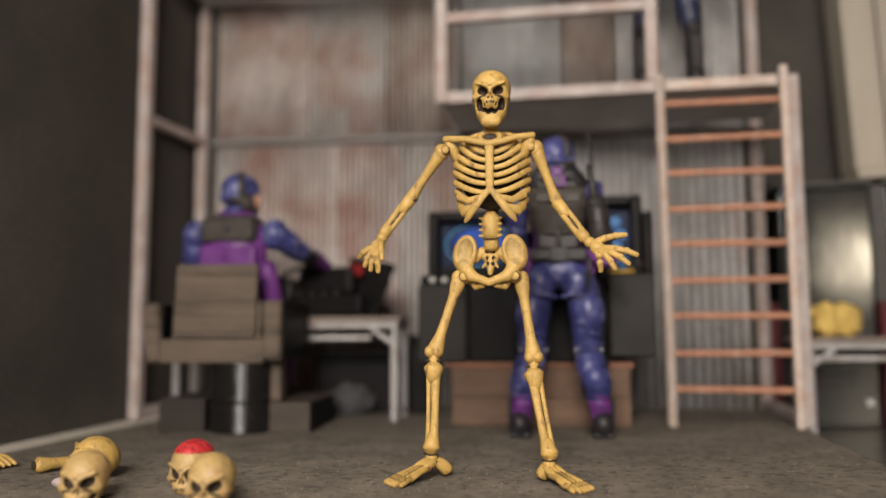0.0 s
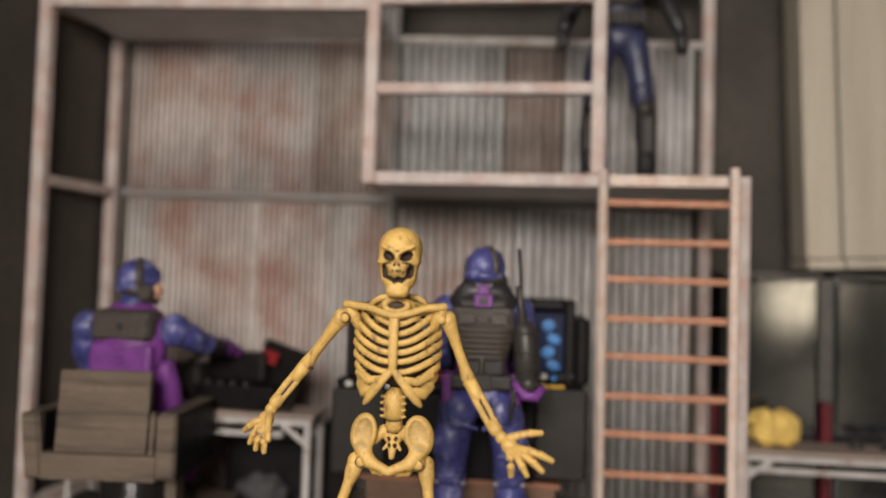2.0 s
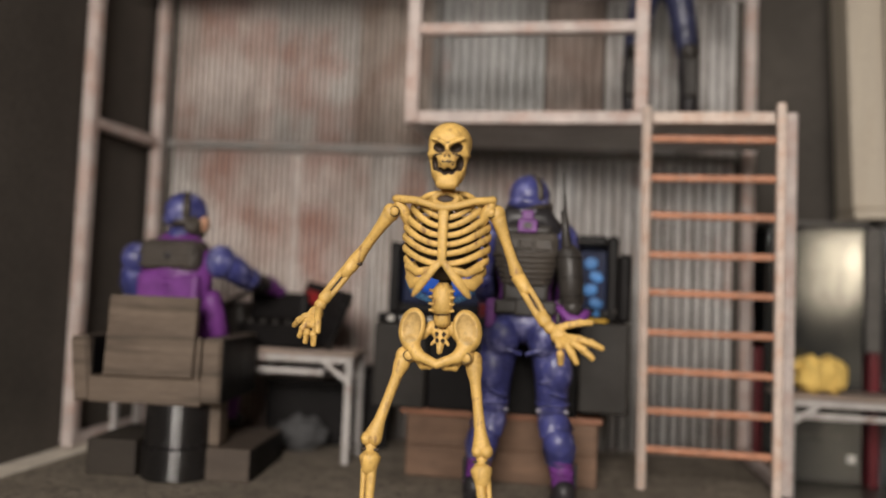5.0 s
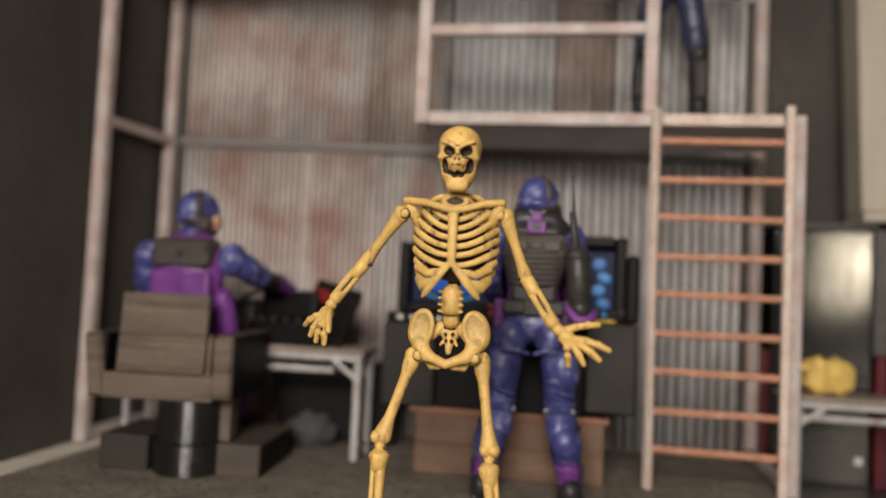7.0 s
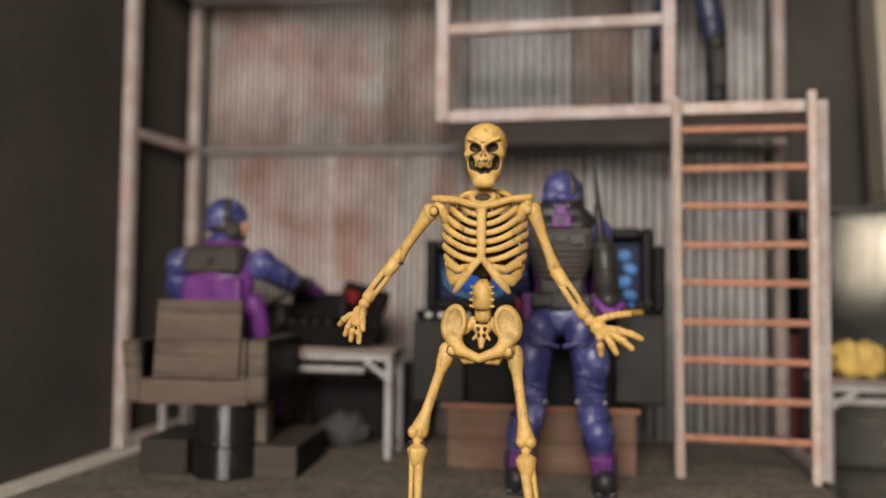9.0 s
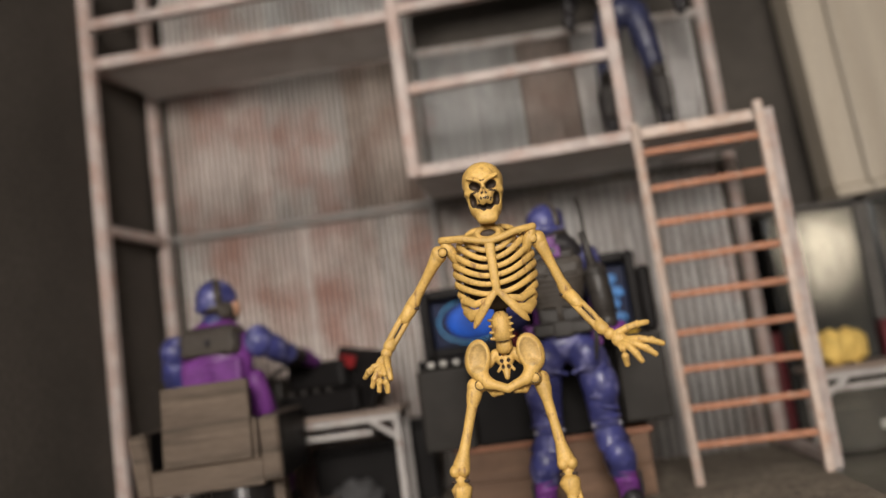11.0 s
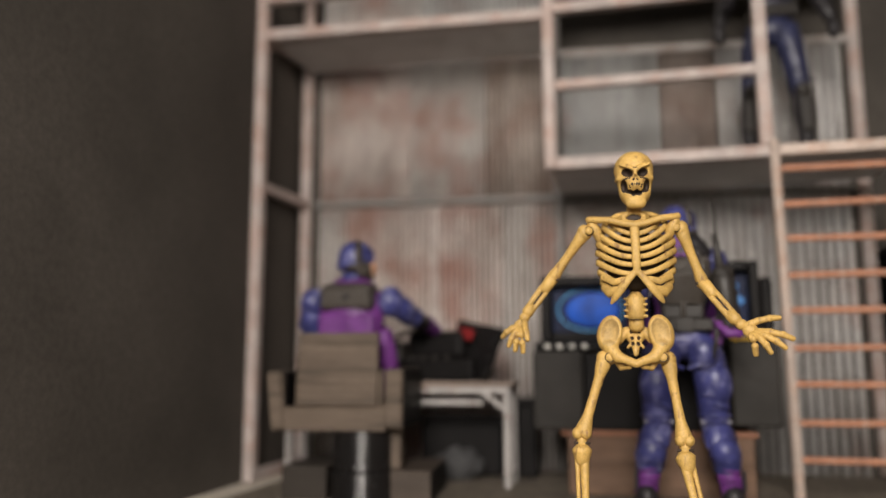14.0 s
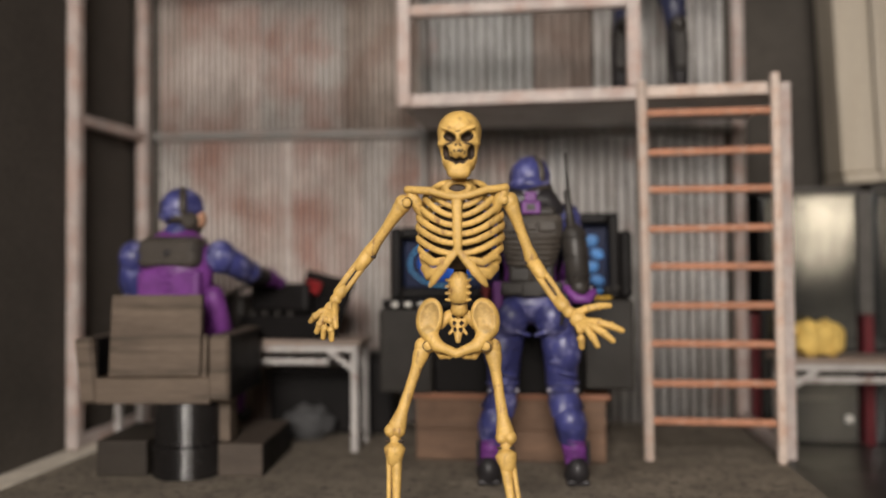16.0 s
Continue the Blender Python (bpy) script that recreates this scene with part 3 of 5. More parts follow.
def skeleton_figure(m):
    bm = bmesh.new()
    T = lambda pts, r, mat=0, n=12, flat=1.0, up=(0, 0, 1): tube(bm, [mmv(*p) for p in pts], [x * 0.001 for x in r] if isinstance(r, (list, tuple)) else r * 0.001, mat, n, flat, up)
    S = lambda c, r, mat=0, rot=(0, 0, 0), seg=16: ball(bm, mmv(*c), [x * 0.001 for x in r] if isinstance(r, (list, tuple)) else r * 0.001, mat, rot, seg)
    skull_into(bm, pose(0.0009, 0.0030, 0.1264, 0, 0, 3), 0.955, True)
    # neck and spine
    for k in range(5):
        S((0.2, 5.5 + k * 0.2, 117 - k * 2.1), (2.4, 2.4, 1.0), 0)
    T([(0.3, 6, 118), (0.3, 8, 108), (0.3, 12, 98), (0, 10, 88), (-0.2, 8.5, 76)], [1.5, 1.8, 2.0, 2.0, 2.0], 1)
    for k in range(9):
        z = 106 - k * 2.4
        S((0.3, 8.5 + 3.2 * math.sin(k / 8 * 2.6), z), (2.2, 2.2, 1.0), 0 if k > 6 else 1)
    T([(0.6, 4.6, 119), (0.4, 5.2, 113)], [2.3, 2.6], 0, 14)
    T([(0.3 + 3.5 * math.cos(a), 2.4 + 0.7 * math.sin(a), 113.2 + 2.0 * math.sin(a)) for a in [k * math.tau / 24 for k in range(25)]], [1.0] * 25)
    # Dark ball added inside the ring in place of its dark hole.
    S((0.3, 2.6, 113.0), (2.7, 0.9, 1.5), 1)
    for s in (-1, 1):
        T([(0.3 + s * 3.4, 3.4, 114.2), (0.3 + s * 5.2, 5.4, 112.6)], [1.0, 0.9])
    # lumbar block with side pins
    T([(-0.1, 7, 86.6), (-0.1, 7, 85.6), (-0.1, 7, 79.6), (-0.1, 7, 78.8)], [2.6, 3.3, 3.3, 2.7], 0, 16)
    T([(-0.1, 7.4, 79.2), (-0.1, 7.6, 75.8)], [2.5, 2.7], 0, 16)
    for k in range(4):
        z = 85.4 - k * 2.0
        T([(-2.6, 5.1, z - 1.0), (-0.1, 3.9, z - 1.1), (2.4, 5.1, z - 1.0)], [0.16, 0.2, 0.16], 1 if k == 3 else 0, 6)
        for s in (-1, 1):
            T([(-0.1 + s * 2.6, 5.4, z), (-0.1 + s * 3.8, 5.0, z + 0.2)], [0.6, 0.4], 0, 8)
    # collar bar, breastbone
    T([(-15.3, 2.2, 113.1), (-8, 0.6, 112.5), (-3, -0.6, 110.9), (0.4, -0.9, 110.2), (4, -0.6, 110.8), (9, 0.8, 112.5), (15.1, 2.4, 113.2)], [1.25, 1.15, 1.1, 1.3, 1.1, 1.15, 1.25], 0, 12, 0.9)
    T([(0.4, -0.6, 110.5), (0.5, -1.6, 105), (0.6, -2.2, 98), (0.7, -2.4, 93.4)], [1.7, 1.45, 1.4, 1.2], 0, 12, 0.6, (1, 0, 0))
    for s in (-1, 1):
        T([(s * 14.3, 3, 112.2), (s * 12.6, 3.6, 109.2), (s * 11, 5, 105)], [1.6, 1.9, 1.1])
        T([(s * 12.5, 7.5, 109.5), (s * 9.5, 11.5, 104), (s * 8, 12.5, 99)], [1.2, 2.2, 0.9], 0, 12, 0.5)
    # ribs
    # width, depth, height at the front end, at the side, front end's distance from the middle line
    ribs = [(8.4, 4.0, 107.6, 112.4, 0.6), (10.8, 5.4, 104.8, 110.6, 0.6), (12.2, 6.4, 102.0, 107.8, 0.7), (12.9, 7.0, 99.3, 104.8, 0.7), (13.1, 7.3, 96.6, 101.8, 0.8), (13.0, 7.4, 93.6, 98.4, 1.8), (12.6, 7.4, 90.2, 95.0, 4.4), (11.9, 7.3, 87.4, 91.6, 6.8)]
    for i, (w, dd, z0, z1, x0) in enumerate(ribs):
        for s in (-1, 1):
            pts, rr = [], []
            ph0 = math.asin(min(1, x0 / w))
            for k in range(23):
                ph = ph0 + (radians(172) - ph0) * k / 22
                front = max(0.0, math.cos(ph)) / max(0.2, math.cos(ph0))
                z = z1 + (z0 - z1) * min(1, front) ** 2.4 + 3.4 * max(0, -math.cos(ph)) - 0.35 * math.sin(2 * ph)
                pts.append((0.5 + s * w * math.sin(ph), 5.2 + 0.25 * i - dd * math.cos(ph), z))
                rr.append(0.88 + 0.30 * math.sin(min(math.pi, max(0, ph))) ** 2 if k < 14 else 0.95)
            T(pts, rr, 0, 10, 0.6)
    for s in (-1, 1):
        T([(0.6 + s * 0.4, -2.4, 94.2), (0.5 + s * 2.6, -2.5, 91.6), (0.5 + s * 5.2, -2.0, 88.4), (0.5 + s * 7.6, -0.8, 85.2), (0.5 + s * 8.6, 0.0, 83.8)], [1.0, 1.25, 1.5, 1.2, 0.6], 0, 12, 0.6)
        T([(0.5 + s * 6.0, -1.5, 88.2), (0.5 + s * 9.2, 0.5, 87.4), (0.5 + s * 11.4, 4.0, 89.4)], [1.3, 1.9, 1.2], 0, 12, 0.5)
        T([(0.5 + s * 3.6, -2.2, 91.6), (0.5 + s * 7.4, -0.8, 90.8), (0.5 + s * 11.6, 2.6, 92.8)], [1.0, 1.25, 1.0], 0, 12, 0.5)
    # Dark core added in the hollow cage to darken the gaps between ribs.
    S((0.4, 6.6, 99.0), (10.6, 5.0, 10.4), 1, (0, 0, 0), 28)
    # pelvis: two wings, ring and sacrum
    ox = -0.6

    def wing_hollow(m):
        return egg(m, (8.4, 4.2, 74.2), (3.1, 2.0, 5.0), (0, -14, 20))

    def pelvis(p):
        m = np.stack([np.abs(p[..., 0] - ox), p[..., 1], p[..., 2]], -1)
        d = egg(m, (8.6, 6.4, 73.8), (4.5, 2.3, 6.4), (0, -14, 20))
        d = carve(d, wing_hollow(m), 0.5)
        d = blend(d, rod(m, (8.6, 5.8, 69.0), (6.2, 4.6, 65.8), 2.5, 2.0), 1.2)
        d = blend(d, rod(m, (6.2, 4.6, 65.8), (0, 2.8, 63.4), 1.7, 1.35), 0.9)
        d = blend(d, rod(m, (5.4, 8.2, 71.6), (3.0, 9.6, 74.6), 1.4, 1.6), 1.0)
        d = blend(d, rod(m, (7.6, 6.6, 66.4), (5.0, 7.6, 62.2), 1.5, 1.1), 0.8)
        d = blend(d, rod(m, (5.0, 7.6, 62.2), (2.2, 4.6, 62.4), 1.0, 0.9), 0.6)
        d = blend(d, egg(m, (0, 10.0, 73.4), (3.4, 1.9, 3.4)), 0.9)
        d = blend(d, rod(m, (0, 9.8, 72.0), (0, 7.8, 66.8), 1.9, 0.9), 0.9)
        d = blend(d, rod(m, (1.6, 8.8, 70.2), (2.6, 8.0, 69.0), 0.6, 0.5), 0.4)
        for z in (74.4, 72.2, 70.2):
            d = carve(d, egg(m, (1.35 - (74.4 - z) * 0.1, 7.8, z), (0.5, 1.2, 0.6)), 0.2)
        return d

    def pelvis_tone(p):
        m = np.stack([np.abs(p[:, 0] - ox), p[:, 1], p[:, 2]], -1)
        tone = np.where(wing_hollow(m) < 0.1, 2, 0)
        for z in (74.4, 72.2, 70.2):
            tone[egg(m, (1.35 - (74.4 - z) * 0.1, 7.8, z), (0.5, 1.2, 0.6)) < 0.1] = 1
        return tone

    verts, quads = surface(pelvis, (-15, 0, 60), (14, 13, 82), 0.33)
    add_surface(bm, verts, quads, Matrix(), pelvis_tone)
    for s in (-1, 1):
        T([(ox + s * 8.75, 7.4, 65.6), (ox + s * 8.75, 4.9, 65.6)], [2.5, 2.3], 0, 16)
        T([(ox + s * 8.75 + 1.55 * math.cos(a), 3.7, 65.6 + 1.55 * math.sin(a)) for a in [k * math.tau / 16 for k in range(17)]], [0.18] * 17, 1, 6)
    # legs
    for hip, knee, ankle, toe, heel in (((-11.3, 6.5, 64.6), (-19.3, 2.2, 39.6), (-19.0, -3.8, 8.6), (-28.6, -23.5, 1.1), (-15.0, -2.4, 2.2)), ((10.0, 8.2, 64.2), (14.0, 5.0, 37.6), (19.0, -5.6, 7.8), (30.4, -24.5, 1.1), (17.2, -6.6, 2.2))):
        h, k, a, t, e = (Vector(v) for v in (hip, knee, ankle, toe, heel))
        L = lambda p, q, f: tuple(p + (q - p) * f)
        s = -1 if h.x < 0 else 1
        S(tuple(h + Vector((s * 0.2, 0, 0.4))), (2.5, 2.6, 3.0))
        T([L(h, k, 0.0), L(h, k, 0.10), L(h, k, 0.22), L(h, k, 0.5), L(h, k, 0.74), L(h, k, 0.90), L(h, k, 0.97)], [2.6, 2.5, 1.75, 1.55, 1.75, 2.7, 2.9])
        for q in (-1, 1):
            S((k.x + q * 1.25, k.y - 0.3, k.z + 0.7), (2.0, 2.6, 2.1))
        kt = k + Vector((-0.1, -0.4, -4.6))
        T([tuple(k), tuple(kt)], [1.75, 1.75])
        T([(k.x - 2.5, k.y - 1.0, k.z - 2.4), (k.x + 2.5, k.y - 1.0, k.z - 2.4)], [0.5, 0.5], 1)
        T([L(kt, a, -0.015), L(kt, a, 0.0), L(kt, a, 0.05), L(kt, a, 0.16)], [2.9, 3.35, 3.1, 2.1])
        tib = lambda f, dx: tuple(kt + (a - kt) * f + Vector((dx, 0, 0)))
        T([tib(0.05, -s * 0.6), tib(0.2, -s * 0.7), tib(0.5, -s * 0.75), tib(0.8, -s * 0.6), tib(0.97, -s * 0.4)], [1.9, 1.55, 1.25, 1.4, 2.2])
        T([tib(0.08, s * 1.65), tib(0.3, s * 1.6), tib(0.6, s * 1.5), tib(0.85, s * 1.5), tib(1.0, s * 1.4)], [0.95, 0.75, 0.7, 0.85, 1.3])
        T([tib(0.82, 0), tib(0.91, s * 0.1), tib(0.97, s * 0.2), tib(0.995, s * 0.2)], [1.7, 2.4, 3.0, 2.6])
        T([tuple(Vector(tib(0.12, s * 0.6)) + Vector((0, 0.5, 0))), tuple(Vector(tib(0.9, s * 0.5)) + Vector((0, 0.5, 0)))], [0.7, 0.7], 1, 8)
        S(tuple(a + Vector((0, 0, -2.4))), (2.2, 2.4, 1.9), 1)
        S(tuple(a + Vector((0, -0.8, -2.2))), (2.1, 2.2, 1.5))
        fwd = Vector((t.x - a.x, t.y - a.y, 0)).normalized()
        side = Vector((fwd.y, -fwd.x, 0))
        heel_end = Vector((e.x, e.y, 2.3)) - fwd * 1.2
        # heel bone, ankle block and the arch bones
        T([tuple(a + fwd * 0.8 + Vector((0, 0, -3.2))), tuple(a + (heel_end - a) * 0.5 + Vector((0, 0, -1.2))), tuple(heel_end + fwd * 0.6), tuple(heel_end - fwd * 0.9)], [2.0, 2.1, 2.3, 1.7])
        base = a + fwd * 2.2 + Vector((0, 0, -4.0))
        for o in (-1.5, 0.1, 1.6):
            T([tuple(a + side * o * 0.5 + Vector((0, 0, -3.3))), tuple(base + side * o), tuple(base + fwd * 3.6 + side * o * 1.15 + Vector((0, 0, -0.9)))], [1.3, 1.5, 1.25], 0, 10)
        T([tuple(base + fwd * 1.0 + Vector((0, 0, -1.0))), tuple(base + (t - base) * 0.72 + Vector((0, 0, -0.5)))], [1.6, 1.0], 1, 10, 1.9, (0, 0, 1))
        for q in range(5):
            o = (q - 2) * 1.75
            root = base + fwd * 2.6 + side * o * 0.72 + Vector((0, 0, -0.5 - 0.12 * abs(o)))
            end = t + side * o * 1.05 - fwd * (1.0 * abs(q - (1.2 if s < 0 else 2.8)))
            end.z = 0.95
            knuckle = root + (end - root) * 0.66
            knuckle.z = max(1.5, knuckle.z)
            T([tuple(root), tuple(root + (knuckle - root) * 0.5 + Vector((0, 0, 0.25))), tuple(knuckle)], [0.95, 0.68, 0.9], 0, 10)
            S(tuple(knuckle), 0.98, 0, (0, 0, 0), 10)
            T([tuple(knuckle + fwd * 0.4), tuple(knuckle + (end - knuckle) * 0.55 + Vector((0, 0, 0.1))), tuple(end)], [0.85, 0.75, 0.75], 0, 10)
            for f in (0.12, 0.62):
                c = knuckle + (end - knuckle) * f
                T([tuple(c + side * 0.75 + Vector((0, 0, 0.45))), tuple(c + Vector((0, 0, 0.98))), tuple(c - side * 0.75 + Vector((0, 0, 0.45)))], [0.16, 0.16, 0.16], 1, 6)
        for z, r in ((-1.0, 2.35), (-3.4, 2.0)):
            T([tuple(a + Vector((-r, -1.6, z))), tuple(a + Vector((0, -r - 0.55, z - 0.15))), tuple(a + Vector((r, -1.6, z)))], [0.28, 0.32, 0.28], 1, 6)
    # arms
    for sh, el, wr, tips in (((-16.6, 3.0, 108.8), (-28.2, 7.4, 94.0), (-38.0, 6.0, 80.8), ((-38.6, 1.0, 67.4), (-41.4, 1.4, 68.0), (-43.8, 2.6, 69.6), (-46.4, 4.6, 72.8), (-36.6, -1.5, 71.5))),
                             ((15.8, 5.0, 109.2), (22.3, 8.6, 91.2), (32.0, 0.6, 76.9), ((47.9, -4.5, 71.0), (45.2, -5.5, 68.1), (40.8, -5.5, 66.6), (36.4, -4.5, 66.0), (44.8, -0.5, 78.0)))):
        a, b, c = Vector(sh), Vector(el), Vector(wr)
        s = -1 if a.x < 0 else 1
        L = lambda p, q, f: tuple(p + (q - p) * f)
        S(sh, (2.6, 2.6, 2.9))
        S((a.x - s * 1.6, a.y - 2.0, a.z + 0.2), (1.7, 1.0, 1.7), 1)
        S((a.x - s * 1.6, a.y - 2.4, a.z + 0.2), (1.4, 0.9, 1.4), 0)
        T([L(a, b, 0.02), L(a, b, 0.2), L(a, b, 0.5), L(a, b, 0.78), L(a, b, 0.93), L(a, b, 1.0)], [2.5, 2.0, 1.55, 1.65, 2.1, 2.2])
        S(L(a, b, 1.02), (2.3, 2.3, 2.2))
        T([(b.x - 2.1, b.y - 1.0, b.z - 0.6), (b.x + 2.1, b.y - 1.2, b.z - 1.2)], [0.55, 0.55], 1, 8)
        T([L(b, c, 0.06), L(b, c, 0.2), L(b, c, 0.34)], [2.2, 2.1, 1.8])
        n_ = (c - b).cross(Vector((0, 1, 0))).normalized()
        for q, r in ((-1, 1.15), (1, 0.95)):
            T([tuple(b + (c - b) * 0.12 + n_ * q * 0.9), tuple(b + (c - b) * 0.4 + n_ * q * 1.1), tuple(b + (c - b) * 0.7 + n_ * q * 1.05), tuple(b + (c - b) * 0.95 + n_ * q * 0.8)], [r, r * 0.95, r * 0.95, r * 1.15], 0, 10)
        T([L(b, c, 0.42), L(b, c, 0.8)], [0.7, 0.7], 1, 8)
        T([L(b, c, 0.80), L(b, c, 0.90), L(b, c, 0.98)], [1.6, 2.1, 1.9])
        mid = sum((Vector(v) for v in tips[:4]), Vector()) / 4
        palm = c + (mid - c) * 0.34
        S(tuple(c + (mid - c) * 0.10), 1.9)
        S(tuple(palm), (2.5, 1.5, 2.3))
        for q, tip in enumerate(tips):
            e = Vector(tip)
            root = palm + (e - palm) * (0.12 if q < 4 else 0.0) if q < 4 else c + (mid - c) * 0.18
            bend = Vector((0, -1.2, 1.0)) if q < 4 else Vector((0, -0.6, 0.9))
            pts = [root, root + (e - root) * 0.38 + bend * 0.8, root + (e - root) * 0.7 + bend * 0.7, e]
            T([tuple(p) for p in pts], [1.35, 1.15, 1.05, 0.85], 0, 10)
            for p in pts[1:3]:
                S(tuple(p), 1.22, 0, (0, 0, 0), 10)
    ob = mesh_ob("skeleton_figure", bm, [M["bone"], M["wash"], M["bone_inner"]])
    ob.matrix_world = m
    return tagged(ob, "yellow painted skeleton action figure standing with arms spread", "action figure")


skeleton_figure(pose(-0.030, 0.262, 0.0))


def loose_skull(m, label, keys, brain=None):
    bm = bmesh.new()
    skull_into(bm, Matrix(), 0.91, False, 0, 1, brain)
    ob = mesh_ob("loose_skull", bm, [M[k] for k in keys])
    ob.matrix_world = m
    return tagged(ob, label, "toy skull", "loose skulls on the floor")


loose_skull(pose(-0.1392, 0.2075, 0.0057, -4, 0, 16), "small tan toy skull without a jaw on the gritty floor", ("bone_old", "wash"))
loose_skull(pose(-0.1570, 0.2375, 0.0057, -30, 10, -22), "small yellow toy skull tipped back on the gritty floor", ("bone", "wash"))
loose_skull(pose(-0.1165, 0.2265, 0.0057, -2, 0, 2), "small tan toy skull with an exposed red brain", ("bone_old", "wash", "brain"), 2)
loose_skull(pose(-0.1013, 0.2080, 0.0057, -4, 0, 10), "small tan toy skull in front of the red-brained one", ("bone_old", "wash"))
bm = bmesh.new()
tube(bm, [(-0.0075, 0, 0.0030), (-0.003, 0.0, 0.0029), (0.004, 0.001, 0.0026), (0.010, 0.002, 0.0030)], [0.0027, 0.0019, 0.0018, 0.0026], 0, 14)
# Dark disc on the solid end stands in for the shaded bore.
ball(bm, (-0.0090, 0, 0.0030), (0.0006, 0.0017, 0.0017), 1)
ob = mesh_ob("loose_bone", bm, [M["bone"], M["wash"]])
ob.matrix_world = pose(-0.177, 0.250, 0, 0, 0, 60)
tagged(ob, "hollow yellow toy limb bone lying on the floor", "toy bone")
bm = bmesh.new()
for q in range(4):
    tube(bm, [(-0.008, q * 0.0014, 0.0025), (0, q * 0.0020 - 0.001, 0.0040), (0.006, q * 0.0022 - 0.0015, 0.0032), (0.010, q * 0.0024 - 0.002, 0.0012)], [0.0011, 0.0010, 0.0009, 0.0007], 0, 8)
tube(bm, [(-0.012, 0.002, 0.0018), (-0.006, 0.002, 0.0024)], [0.0016, 0.0022], 0, 10)
ob = mesh_ob("loose_hand_bone", bm, [M["bone"]])
ob.matrix_world = pose(-0.2085, 0.251, 0, 0, 0, -10)
tagged(ob, "yellow skeletal toy claw lying on the floor", "toy bone")
bm = bmesh.new()
ball(bm, (0, 0, 0.0016), (0.0030, 0.0018, 0.0016))
ball(bm, (0.0022, 0.0006, 0.0013), (0.0018, 0.0014, 0.0013))
ob = mesh_ob("pale_pebble", bm, M["pebble"])
ob.matrix_world = pose(-0.158, 0.224, 0, 0, 0, 20)
tagged(ob, "small pale lump lying beside the skulls", "pebble")


def limb(bm, pts, r, mat, flat=1.0, n=14):
    tube(bm, [mmv(*p) for p in pts], [x * 0.001 for x in r], mat, n, flat)


def lump(bm, c, r, mat, rot=(0, 0, 0)):
    ball(bm, mmv(*c), [x * 0.001 for x in r], mat, rot, 20)


FIG = [M["blue"], M["purple"], M["grey_vest"], M["boot"], M["gun"], M["skin"], M["stud"]]


def helmet(bm, c, yaw, band):
    x, y, z = c
    q = lambda dx, dy, dz: (x + dx * math.cos(yaw) - dy * math.sin(yaw), y + dx * math.sin(yaw) + dy * math.cos(yaw), z + dz)
    deg = math.degrees(yaw)
    lump(bm, q(0, 0.4, 0), (8.6, 9.8, 9.4), 0, (0, 0, deg))
    lump(bm, q(0, -1.0, -3.6), (8.8, 9.0, 4.6), 0, (0, 0, deg))
    lump(bm, q(0, 6.2, -5.2), (6.6, 5.0, 6.0), 5, (0, 0, deg))
    lump(bm, q(0, 3.6, -9.0), (6.4, 6.4, 4.0), 2, (0, 0, deg))
    lump(bm, (x + 0.8 * math.sin(band), y + 0.2, z + 0.2), (3.3, 10.2, 9.75), 2, (0, 0, math.degrees(band)))
    lump(bm, (x + 1.2 * math.sin(band), y - 0.2, z - 5.0), (8.6, 9.1, 3.4), 2, (0, 0, math.degrees(band)))
    for s in (-1, 1):
        lump(bm, q(s * 7.2, 2.4, -6.0), (1.9, 4.2, 4.2), 2, (0, 0, deg))


